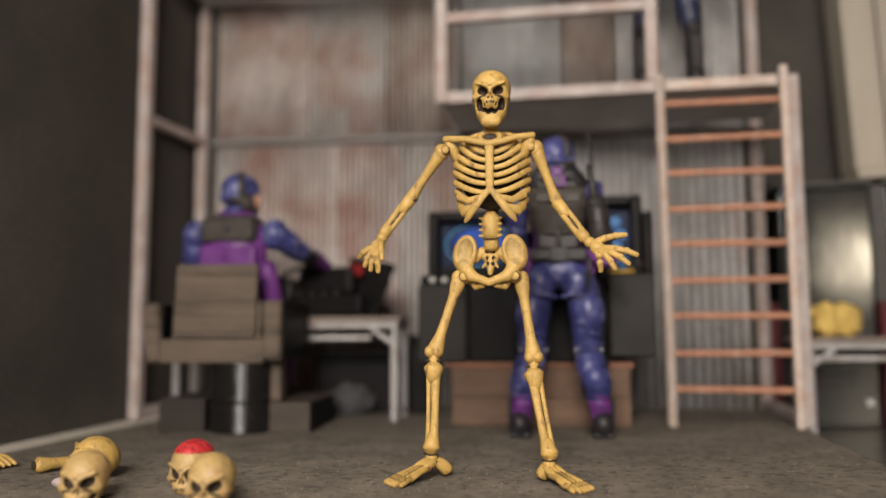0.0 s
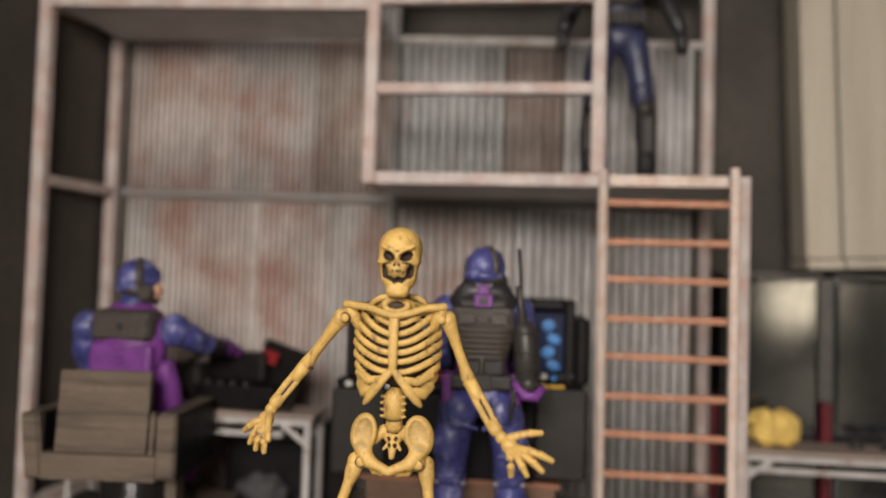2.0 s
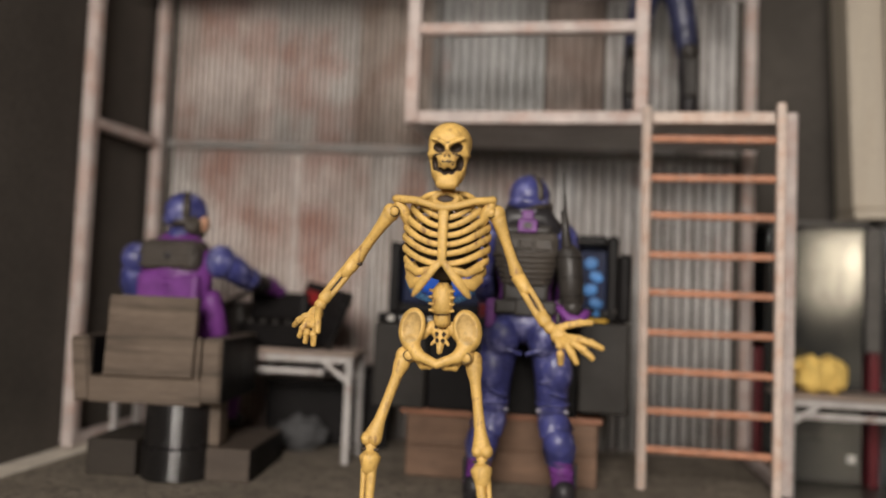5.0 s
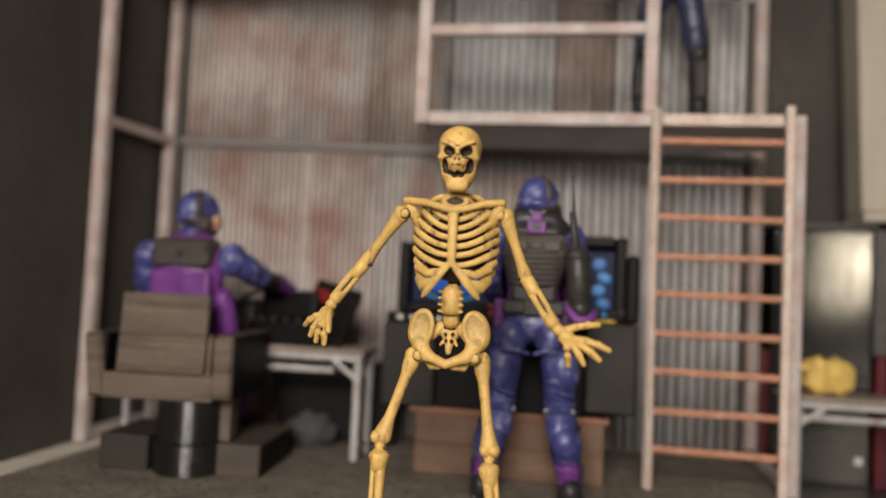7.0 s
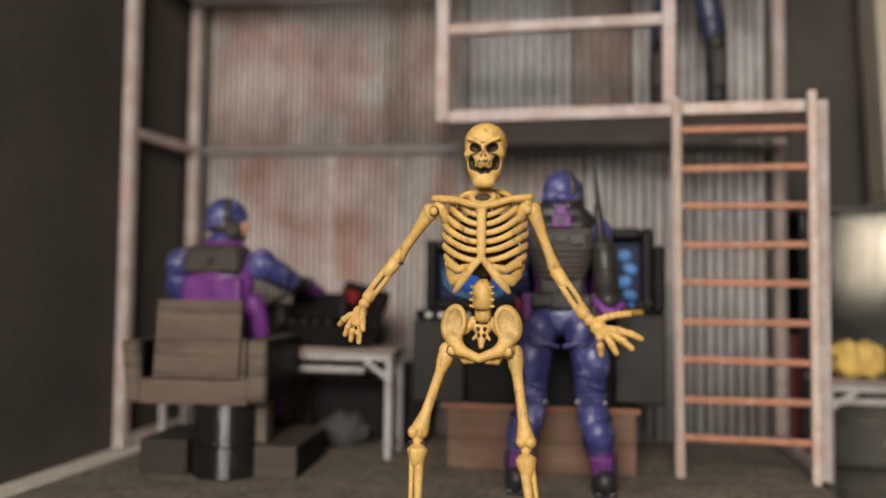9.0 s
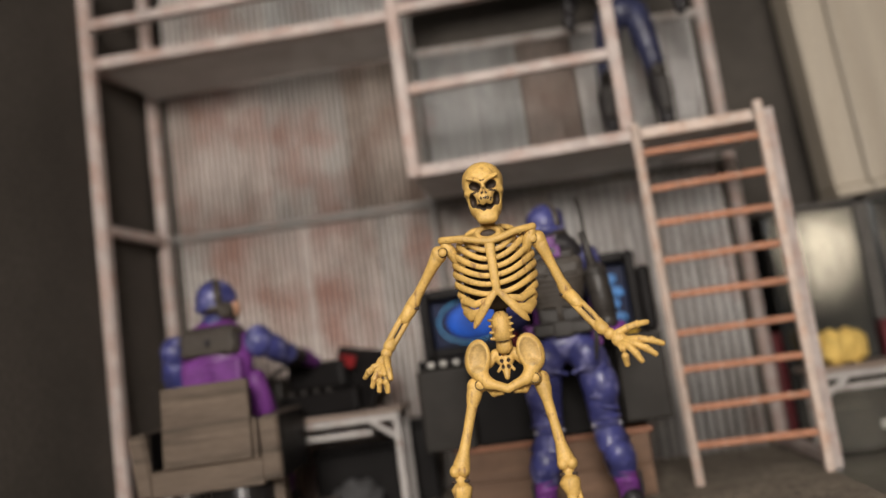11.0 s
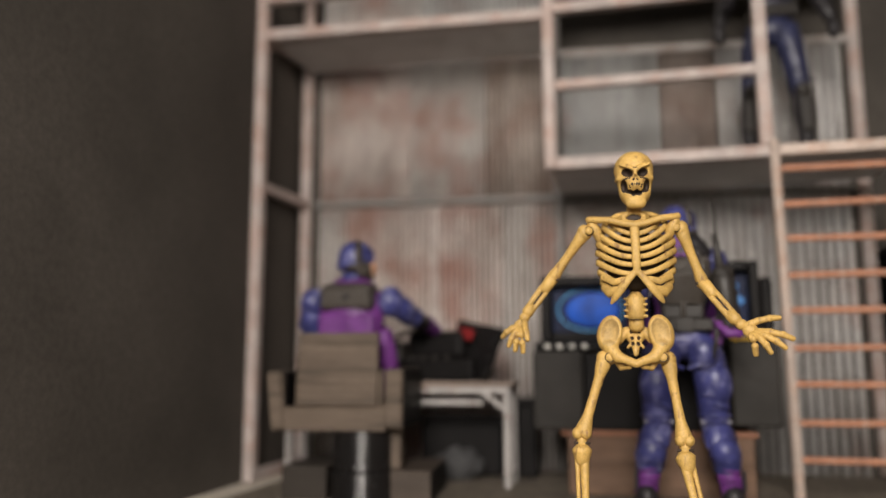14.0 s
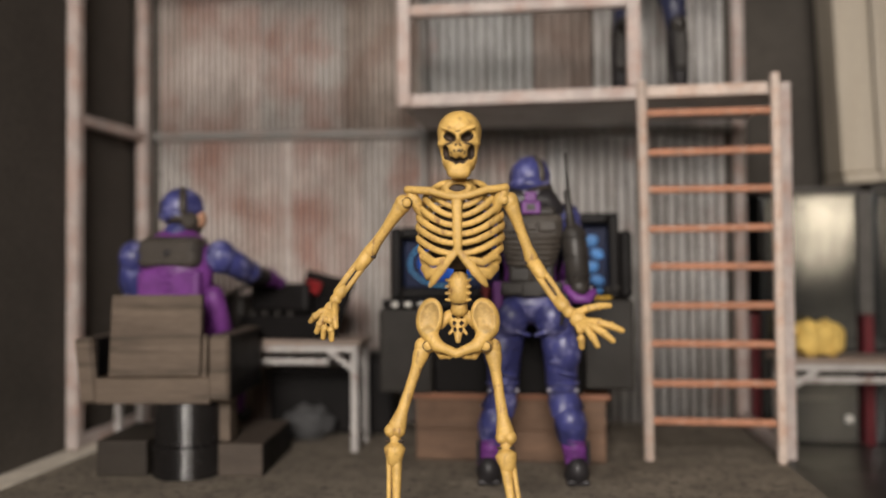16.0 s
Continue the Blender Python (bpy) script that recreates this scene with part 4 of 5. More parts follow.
def standing_figure(m):
    """Faces +y, away from the room. Millimetres."""
    bm = bmesh.new()
    for s, fx, knee, hip in ((-1, -18.0, (-11.8, 4, 37.5), (-8.8, 2, 70)), (1, 18.2, (12.6, 4, 37.5), (8.6, 2, 70))):
        lump(bm, (fx, 4, 3.6), (5.0, 10.0, 4.2), 3, (0, 0, -16 * s))
        box(bm, mmv(fx - 4.6, -6, 0), mmv(fx + 4.6, 12, 2.4), 0.0008, 3)
        lump(bm, (fx, -2.4, 5.6), (4.9, 5.2, 6.0), 3)
        limb(bm, [(fx, 0, 7), (fx - s * 0.8, 0.5, 13), (fx - s * 2.0, 1, 20)], [4.8, 4.7, 5.4], 1)
        for k in range(4):
            lump(bm, (fx - s * 0.5 * k, -0.4, 9 + 2.8 * k), (5.3, 5.3, 1.2), 1, (7 * (-1) ** k, 6 * s, 0))
        box(bm, mmv(fx + s * 4.4 - 0.7, -4.5, 9), mmv(fx + s * 4.4 + 0.7, -1.5, 18), 0.0003, 3)
        limb(bm, [(fx - s * 1.8, 1, 18), (fx - s * 2.4, 0, 24), ((fx + knee[0]) / 2 - s * 0.2, 0.8, 29), (knee[0] + s * 0.4, 2, 34), knee], [6.0, 7.1, 7.2, 6.5, 5.8], 0)
        limb(bm, [(knee[0], 3, 36), (knee[0], 2.5, 44), (knee[0] - s * 0.6, 1.5, 54), (knee[0] - s * 1.6, 1, 62), (hip[0] + s * 0.4, 1, 70)], [6.1, 6.7, 7.3, 7.6, 7.8], 0)
        lump(bm, (knee[0] + s * 0.6, -0.6, 55), (7.2, 6.6, 10.5), 0, (0, -5 * s, 0))
        lump(bm, (fx - s * 2.6, -1.6, 25.5), (6.6, 6.6, 7.6), 0, (0, -8 * s, 0))
        lump(bm, (knee[0], 3.4, 37.8), (6.9, 6.9, 0.8), 3)
        for q in (-1, 1):
            lump(bm, (knee[0] + q * 5.6, -1.6, 38.2), (1.1, 1.1, 1.0), 6)
        lump(bm, (knee[0] + s * 0.2, 2.6, 41.0), (7.3, 7.4, 1.7), 0)
        for k in range(3):
            lump(bm, (knee[0] - s * 0.3 * k + 1.6 * (-1) ** k, -3.4, 45.5 + 5.5 * k), (4.6, 3.4, 1.3), 0, (0, 16 * (-1) ** k, 0))
        lump(bm, (hip[0] - s * 0.4, -3.4, 68.5), (7.4, 7.6, 8.6), 0)
    lump(bm, (0, 0.6, 73.5), (14.6, 9.0, 8.4), 0)
    for s in (-1, 1):
        limb(bm, [(s * 12, -4, 73), (s * 7.5, -8.6, 63.6), (s * 1.2, -7.6, 61.5)], [0.9, 1.0, 0.9], 0)
    box(bm, mmv(-12.6, -9.4, 77.4), mmv(12.6, 8, 83.4), 0.0012, 4)
    box(bm, mmv(-4.0, -10.2, 77.0), mmv(4.0, -8.8, 83.8), 0.0008, 4)
    for s in (-1, 1):
        box(bm, mmv(s * 13.8 - 2.2, -8, 71.5), mmv(s * 13.8 + 2.2, 5, 83.6), 0.0010, 1)
        box(bm, mmv(s * 13.8 - 1.4, -8.6, 73.0), mmv(s * 13.8 + 1.4, -7.8, 81.0), 0.0004, 1)
    limb(bm, [(0, 2, 80), (0, 2, 88), (0, 1, 98), (0, 1, 108), (0, 2, 114)], [7.2, 6.6, 7.6, 8.2, 6.2], 1, 1.62)
    limb(bm, [(0, -7.6, 83), (0, -7.8, 91)], [1.2, 1.2], 2)
    box(bm, mmv(-9.4, -6.9, 82.6), mmv(9.4, -2, 92), 0.0016, 4)
    for k in range(6):
        w = 9.6 + 0.7 * k
        limb(bm, [(-w, -4.6, 91.4 + 2.3 * k), (-w * 0.6, -7.4, 90.8 + 2.3 * k), (w * 0.6, -7.4, 90.8 + 2.3 * k), (w, -4.6, 91.4 + 2.3 * k)], [1.2, 1.5, 1.5, 1.2], 2)
    box(bm, mmv(-13.2, -7.8, 101.0), mmv(13.2, -1, 112.4), 0.0028, 2)
    for s in (-1, 1):
        box(bm, mmv(s * 6.6 - 3.8, -9.0, 104.4), mmv(s * 6.6 + 3.8, -7, 109.4), 0.0012, 2)
    box(bm, mmv(-2.2, -9.0, 105.0), mmv(2.2, -7.0, 108.2), 0.0007, 2)
    limb(bm, [(-10.8, 0, 112), (-6.4, -0.5, 118.5), (6.4, -0.5, 118.5), (10.8, 0, 112)], [5.2, 5.8, 5.8, 5.2], 3)
    box(bm, mmv(-10.4, -7.4, 110.6), mmv(10.4, 4, 115.6), 0.0022, 4)
    box(bm, mmv(-3.9, -8.8, 112.0), mmv(3.9, -6.2, 117.6), 0.0007, 1)
    box(bm, mmv(-1.7, -9.2, 113.6), mmv(1.7, -8.4, 116.2), 0.0003, 4)
    box(bm, mmv(-2.4, -8.0, 117.2), mmv(2.4, -5.6, 121.6), 0.0007, 1)
    limb(bm, [(0, 1, 114), (0, 2, 124)], [5.4, 5.4], 3)
    helmet(bm, (0.4, 3, 129.0), radians(-14), radians(28))
    for k in range(4):
        lump(bm, (-2.6 + 1.8 * k, -6.6, 121.4), (0.6, 0.6, 0.8), 6)
    for s in (-1, 1):
        lump(bm, (s * 15.6, 1, 110), (5.6, 6.2, 7.0), 0)
        limb(bm, [(s * 15.8, 1, 109), (s * 18.0, 1, 100), (s * 18.6, 4, 92)], [5.2, 4.9, 4.5], 0)
        limb(bm, [(s * 18.6, 4, 92), (s * 17.6, 13, 87), (s * 16.4, 22, 84)], [4.8, 4.6, 3.8], 1 if s > 0 else 0)
        lump(bm, (s * 16.0, 25, 84), (3.2, 4.6, 3.4), 3)
        lump(bm, (s * 18.6, 3, 92), (4.9, 4.9, 4.6), 0)
    # slung launcher: thin barrel above, thick body below
    limb(bm, [(13.6, -10.5, 137.0), (14.4, -10.5, 128), (15.2, -10.5, 117)], [0.6, 0.75, 0.85], 4)
    limb(bm, [(14.2, -11, 121), (15.2, -11, 112), (16.4, -10.5, 102)], [1.5, 1.7, 2.6], 4)
    limb(bm, [(16.2, -10, 106), (16.8, -10, 104), (17.8, -10, 92), (18.6, -10, 83)], [3.2, 4.8, 5.0, 4.6], 4)
    limb(bm, [(18.6, -10.5, 83), (18.8, -11, 79.6)], [3.8, 4.2], 4)
    for z in (86, 94, 102):
        lump(bm, (17.0 + (102 - z) * 0.09, -10, z), (5.5, 5.5, 0.6), 4)
    limb(bm, [(13.4, -11, 81), (17.4, -13.6, 76.4), (21.6, -13.6, 76.0), (24.4, -11, 79.2)], [1.6, 2.2, 2.2, 1.8], 1)
    limb(bm, [(14.0, -9.4, 84), (13.0, -10.2, 74), (11.4, -9.2, 66)], [1.0, 1.1, 1.0], 4)
    for v in bm.verts:
        if v.co.z > 0.080:
            v.co.z = 0.080 + (v.co.z - 0.080) * 0.96
    ob = mesh_ob("standing_action_figure", bm, FIG)
    ob.matrix_world = m
    return tagged(ob, "blue and purple helmeted action figure with launcher at the console", "action figure")


standing_figure(pose(-0.0100, 0.359, 0.0, 0, 0, 4))


def seated_figure(m):
    """Sits facing +y. Millimetres, from the floor."""
    bm = bmesh.new()
    limb(bm, [(0, 2, 56), (0, 0, 68), (0, -1, 80)], [10.5, 9.6, 9.6], 1, 1.6)
    limb(bm, [(0, -1, 78), (0, -1, 88), (0, 0, 98), (0, 1, 104)], [9.8, 10.2, 9.6, 7.0], 1, 1.7)
    for k in range(4):
        limb(bm, [(-14, -6.6, 78.5 + 3 * k), (0, -10.4, 78 + 3 * k), (14, -6.6, 78.5 + 3 * k)], [1.3, 1.5, 1.3], 1)
    box(bm, mmv(-14.2, -11.4, 89.3), mmv(14.2, 6, 104.2), 0.0040, 2)
    box(bm, mmv(-12.6, -12.0, 90.8), mmv(12.6, -8, 102.6), 0.0014, 2)
    box(bm, mmv(-14.6, -11.0, 74.0), mmv(14.6, 4, 89.0), 0.0024, 1)
    for i in range(9):
        for k in range(4):
            if not (i == 4 and k in (1, 2)):
                ball(bm, mmv(-11.6 + 2.9 * i + 1.4 * (k % 2) - 0.7, -11.9, 92.6 + 2.7 * k), (0.0009, 0.0006, 0.0009), 2, seg=8)
    lump(bm, (0.4, -12.0, 96.6), (1.6, 1.0, 1.8), 3)
    limb(bm, [(0, 1, 101), (0, 2, 108)], [7.4, 6.4], 0)
    helmet(bm, (1.0, 2, 117.6), radians(-58), radians(26))
    for s in (-1, 1):
        lump(bm, (s * 20.5, 0, 95), (6.8, 7.2, 7.8), 0)
    limb(bm, [(-20.5, 0, 94), (-23.0, 2, 84), (-22.0, 8, 74)], [6.0, 5.8, 5.0], 0)
    limb(bm, [(-22, 8, 74), (-18, 22, 70), (-10, 32, 72)], [5.2, 4.8, 4.0], 0)
    limb(bm, [(20.5, 0, 95), (25.0, 7, 91.5), (27.5, 14, 88)], [6.4, 6.2, 5.6], 0)
    lump(bm, (28.0, 15, 88), (6.0, 6.0, 5.6), 0)
    limb(bm, [(28, 16, 88), (30.0, 24, 86), (32, 31, 85.4)], [5.0, 4.6, 4.0], 3)
    limb(bm, [(31.5, 30, 85.8), (33.0, 36, 84.2)], [4.4, 4.0], 1)
    lump(bm, (34.5, 42, 82.4), (3.4, 6.0, 3.0), 1)
    for s in (-1, 1):
        limb(bm, [(s * 9, 2, 54), (s * 11, 18, 54), (s * 12, 33, 52)], [9.0, 8.6, 7.6], 1 if s > 0 else 0)
        limb(bm, [(s * 12, 34, 52), (s * 13, 36, 36), (s * 13, 35, 20)], [7.4, 7.0, 5.4], 1)
        lump(bm, (s * 13.5, 40, 17), (5.6, 10.5, 4.0), 3)
    limb(bm, [(17.5, -2, 79), (18.5, 2, 68), (19.0, 6, 59)], [4.4, 5.0, 5.0], 1)
    ob = mesh_ob("seated_action_figure", bm, FIG)
    ob.matrix_world = m
    return tagged(ob, "blue and purple helmeted action figure sitting in the grey chair", "action figure")


seated_figure(pose(-0.1705, 0.370, 0.0, 0, 0, 2))


def loft_figure(m):
    """Faces -y. Millimetres."""
    bm = bmesh.new()
    for s, fx in ((-1, -15.0), (1, 14.5)):
        lump(bm, (fx, -4, 4), (4.4, 9.5, 4.0), 3, (0, 0, 16 * s))
        box(bm, mmv(fx - 4.0, -12, 0), mmv(fx + 4.0, 5, 2.2), 0.0008, 3)
        limb(bm, [(fx, 0, 6), (fx, 0.5, 18), (fx - s * 0.6, 0, 28), (fx - s * 1.2, -0.6, 38)], [4.0, 4.8, 5.8, 5.2], 3)
        box(bm, mmv(fx - 3.4, -6.8, 16), mmv(fx + 3.4, -2, 37), 0.0018, 4)
        lump(bm, (fx - s * 1.2, -3.4, 40), (4.6, 4.2, 4.6), 4)
        limb(bm, [(fx - s * 1.2, 0, 38), (fx - s * 3.0, 0, 52), (fx - s * 5.4, 0, 66), (s * 6.4, 0, 77)], [5.2, 6.4, 7.2, 7.6], 0)
        for k in range(4):
            lump(bm, (fx - s * (1.6 + k) + 1.4 * (-1) ** k, -4.2, 46 + 6 * k), (3.8, 3.0, 1.3), 0, (0, 20 * (-1) ** k, 0))
    lump(bm, (0, 0, 77), (12.4, 8.0, 9.0), 0)
    limb(bm, [(-11.0, 0, 86), (11.0, 0, 86)], [3.6, 3.6], 4, 2.1)
    for k in range(6):
        box(bm, mmv(-11.6 + 4.0 * k, -9.0, 82.0), mmv(-8.2 + 4.0 * k, -4, 90.0), 0.0008, 4)
    limb(bm, [(0, 0, 87), (0, 0, 98), (0, 0, 112), (0, 0, 123)], [6.6, 7.0, 8.6, 6.4], 0, 1.6)
    box(bm, mmv(-8.2, -9.0, 92), mmv(8.2, -3, 108), 0.0030, 4)
    for k in range(3):
        box(bm, mmv(-6.8, -9.9, 93.4 + 4.8 * k), mmv(6.8, -8, 97.0 + 4.8 * k), 0.0008, 4)
    box(bm, mmv(-5.0, -10.4, 110.5), mmv(5.0, -5, 116.5), 0.0016, 5)
    limb(bm, [(0, 0, 121), (0, 0, 131)], [5.2, 5.0], 3)
    lump(bm, (0, 0, 139), (8.0, 9.0, 10.2), 3)
    for s in (-1, 1):
        lump(bm, (s * 17.0, 0, 118), (6.0, 6.2, 7.0), 0)
        limb(bm, [(s * 17.2, 0, 117), (s * 21.5, -1, 105), (s * 23.6, -1, 98)], [5.2, 4.8, 4.4], 0)
        limb(bm, [(s * 23.6, -1, 98), (s * 27, -4, 87), (s * 29.5, -6, 79)], [4.8, 4.6, 3.6], 3)
        lump(bm, (s * 30.2, -7, 73), (3.4, 3.8, 6.0), 3)
        lump(bm, (s * 23.8, -1, 98), (4.7, 4.7, 4.4), 4)
    ob = mesh_ob("loft_action_figure", bm, [M["navy"], M["navy"], M["navy"], M["boot"], M["gun"], M["red"]])
    ob.matrix_world = m
    return tagged(ob, "dark navy and black armoured action figure standing on the loft", "action figure")


loft_figure(pose(0.0510, 0.442, 0.1722, 0, 0, 4))

# ---- chair ----
chair = thing("barber_chair", "grey-brown printed plastic swivel chair on a black pedestal", "chair", pose(-0.1600, 0.362, 0, 0, 0, 5.7))
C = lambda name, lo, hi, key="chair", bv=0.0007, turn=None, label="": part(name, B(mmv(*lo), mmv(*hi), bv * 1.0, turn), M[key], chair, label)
tilt = pose(0, 0, 0, -5)
C("backrest", (-29.5, -16, 44), (9.5, -11.5, 78.5), turn=tilt)
C("backrest", (-31.0, -13.8, 43), (11.5, -9.5, 61.5), turn=tilt)
C("seat", (-29, -12, 33.5), (13, 32, 45))
C("seat_rail", (-35.8, -16.5, 32.5), (13.4, -12.4, 43.5))
C("side_rail", (-35.8, -12.0, 33.5), (-29.2, 30, 40))
C("armrest", (-43.5, -15.5, 32.5), (-36.0, 32, 60.5), turn=pose(0, 0, 0, 0, -6))
C("armrest", (13.6, -15.5, 33.5), (21.5, 34, 61.5))
C("armrest_panel", (-43.0, -17.0, 33.5), (-36.8, -15.6, 59.5), turn=pose(0, 0, 0, 0, -6))
C("armrest_panel", (13.4, -17.0, 34.5), (20.9, -15.6, 60.5))
bm = lathe(bmesh.new(), (0, -0.002, 0), [(0.0152, 0.0), (0.0158, 0.0006), (0.0158, 0.0135), (0.0150, 0.0140)], 48)
part("pedestal_collar", bm, M["black"], chair, "glossy black collar")
bm = lathe(bmesh.new(), (0, -0.002, 0.0140), [(0.0146, 0.0), (0.0149, 0.0004), (0.0149, 0.0186)], 48)
part("pedestal", bm, M["black"], chair, "glossy black pedestal column")
C("foot_block", (-38.5, -9, 0), (-16.5, 32, 15.6), "block")
C("foot_block", (14.5, -9, 0), (33.8, 45, 14.0), "block_light")
# Thin black plates imitate the shade on the sides that face right.
C("shade_panel", (21.7, -14.6, 34.0), (22.2, 33.6, 61.0), "console", 0.0002, None, "black plate standing in for shade on the chair side")
C("shade_panel", (-35.9, -14.0, 43.8), (-35.4, 31.0, 60.0), "console", 0.0002, None, "black plate standing in for shade on the chair side")
C("shade_panel", (34.0, -8.6, 0.3), (34.4, 44.6, 13.6), "console", 0.0001, None, "black plate standing in for shade on the chair side")
C("step_bracket", (11.5, -6, 14.2), (19.0, 5, 33), "chair")


# ---- folding tables ----
def folding_table(m, x0, x1, y0, y1, top, label):
    root = thing("folding_table", label, "table", m, "folding tables")
    part("tabletop", B((x0, y0, top - 0.0024), (x1, y1, top), 0.0006), M["tabletop"], root, "grey-brown top")
    part("apron", BAR((x0 + 0.003, y0 + 0.004, top - 0.0043), (x1 - 0.002, y0 + 0.004, top - 0.0043), 0.0034, 0.0036), M["tableleg"], root)
    part("apron", BAR((x0 + 0.003, y1 - 0.004, top - 0.0043), (x1 - 0.002, y1 - 0.004, top - 0.0043), 0.0034, 0.0036), M["tableleg"], root)
    part("stretcher", BAR((x0 + 0.006, y0 + 0.006, top - 0.0110), (x1 - 0.017, y0 + 0.006, top - 0.0110), 0.0024, 0.0030), M["tableleg"], root)
    for x, s in ((x0 + 0.005, 1), (x1 - 0.0036, -1)):
        for y in (y0 + 0.0035, y1 - 0.0035):
            part("leg", BAR((x, y, 0), (x, y, top - 0.0062), 0.0036), M["tableleg"], root)
            part("brace", BAR((x, y + 0.0002, top - 0.0150), (x + s * 0.013, y + 0.0002, top - 0.0058), 0.0026), M["tableleg"], root)
        part("leg_rail", BAR((x, y0 + 0.0055, 0.006), (x, y1 - 0.0055, 0.006), 0.0022), M["tableleg"], root)
    return root


folding_table(Matrix(), -0.2240, -0.0930, 0.4015, 0.4300, 0.0543, "pale-framed folding table with a grey-brown top under the laptop")
folding_table(pose(0, 0, DESK), 0.1120, 0.2400, 0.4400, 0.4700, 0.0510, "pale-framed folding table with a grey-brown top carrying a yellow sack")

# ---- laptop and clutter on the left table ----
lap = thing("field_computer", "black bulky open field computer with a red panel", "computer", pose(-0.125, 0.418, 0.0543, 0, 0, -8))
part("keyboard_base", B((-0.031, -0.013, 0), (0.012, 0.010, 0.012), 0.0012), M["console"], lap)
part("upper_case", B((-0.029, -0.006, 0.0122), (0.004, 0.009, 0.0275), 0.0030), M["console"], lap)
part("screen_lid", B((-0.010, 0.001, 0.002), (0.024, 0.005, 0.032), 0.0012, pose(0, 0, 0, -18, 10, -24)), M["black"], lap)
part("red_panel", B((-0.001, -0.0022, 0.0225), (0.010, -0.0008, 0.0290), 0.0006, pose(0, 0, 0, -18, 10, -24)), M["red"], lap, "dull red panel")
part("side_box", B((-0.047, -0.008, 0), (-0.0314, 0.008, 0.022), 0.0022), M["gun"], lap)
part("cable", tube(bmesh.new(), [(-0.040, -0.009, 0.018), (-0.034, -0.013, 0.023), (-0.026, -0.011, 0.027), (-0.018, -0.007, 0.028)], 0.0012, n=8), M["gun"], lap)
for k in range(4):
    part("knob", ball(bmesh.new(), (-0.024 + 0.007 * k, -0.0115, 0.0125), 0.0016, seg=10), M["gun"], lap)

# ---- things under the table: a rag and black boxes added to darken it ----
case = thing("dark_filler_box", "matt black lidded box added to darken the space under the folding table", "case", pose(-0.130, 0.4520, 0, 0, 0, 5))
part("body", B((-0.024, -0.008, 0), (0.024, 0.008, 0.030), 0.0018), M["console"], case)
part("lid", B((-0.0245, -0.0085, 0.0301), (0.0245, 0.0085, 0.0345), 0.0014), M["console"], case)
part("latch", B((-0.006, -0.0092, 0.012), (0.006, -0.0081, 0.018), 0.0005), M["console"], case)
case = thing("dark_filler_box", "tall matt black box added to darken the gap between table and console", "case", pose(-0.0935, 0.4530, 0, 0, 0, 8))
part("body", B((-0.007, -0.009, 0), (0.007, 0.009, 0.040), 0.0016), M["console"], case)
part("lid", B((-0.0074, -0.0094, 0.0401), (0.0074, 0.0094, 0.0440), 0.0012), M["console"], case)
bm = bmesh.new()
bmesh.ops.create_uvsphere(bm, u_segments=40, v_segments=26, radius=1)
for v in bm.verts:
    q = v.co * (1 + 0.25 * noise.noise(v.co * 2.2) + 0.12 * noise.noise(v.co * 6))
    v.co = Vector((q.x * 0.0135, q.y * 0.0075, max(-0.0075, q.z * 0.0095)))
for f in bm.faces:
    f.smooth = True
ob = mesh_ob("crumpled_rag", bm, M["ragcloth"])
ob.matrix_world = pose(-0.1290, 0.4330, 0.0075, 0, 0, 4)
tagged(ob, "dull grey crumpled rag under the folding table", "rag")

# ---- crate ----
crate = thing("wooden_crate", "brown weathered wooden crate carrying the console", "crate")
for i in range(2):
    z0, z1 = 0.0003 + 0.0142 * i, 0.0143 + 0.0142 * i
    part("plank", B((-0.0645, 0.3930, z0), (0.0225, 0.3960, z1), 0.0005), M["crate"], crate)
    part("plank", B((-0.0645, 0.3962, z0), (-0.0615, 0.4380, z1), 0.0005), M["crate"], crate)
    part("plank", B((0.0195, 0.3962, z0), (0.0225, 0.4380, z1), 0.0005), M["crate"], crate)
part("lip", B((-0.0675, 0.3915, 0.0286), (0.0245, 0.4390, 0.0312), 0.0006), M["crate_lip"], crate, "red-brown lip")

# ---- console ----
con = thing("computer_console", "black twin-hooded computer console with blue screens on the crate", "console")
K = lambda name, lo, hi, key="console", bv=0.0012, turn=None, label="", parent=None: part(name, B(lo, hi, bv, turn), M[key], parent or con, label)
K("cabinet", (-0.0810, 0.3890, 0.0313), (-0.0560, 0.4380, 0.0700), "console_box")
K("cabinet", (-0.0558, 0.3905, 0.0313), (0.0128, 0.4380, 0.0690))
K("cabinet", (0.0130, 0.3880, 0.0340), (0.0350, 0.4380, 0.0740), "console_box")
K("control_deck", (-0.0800, 0.3900, 0.0701), (0.0128, 0.4060, 0.0745), "console", 0.0012)
for k in range(4):
    part("button", ball(bmesh.new(), (-0.0735 + 0.0062 * k, 0.3896, 0.0722), (0.0017, 0.0010, 0.0014), seg=10), M["white"], con, "off-white button")


def hood(x0, x1, z0, z1, y0, y1, rim):
    root = part("monitor_hood", B((x0, y0 + 0.012, z0), (x1, y1, z1), 0.0030), M["console"], con)
    for lo, hi in (((x0, y0, z0), (x0 + rim, y0 + 0.013, z1)), ((x1 - rim, y0, z0), (x1, y0 + 0.013, z1)), ((x0 + rim, y0, z1 - rim), (x1 - rim, y0 + 0.013, z1)), ((x0 + rim, y0, z0), (x1 - rim, y0 + 0.013, z0 + rim))):
        part("rim", B(lo, hi, 0.0014), M["console"], root)
    return root


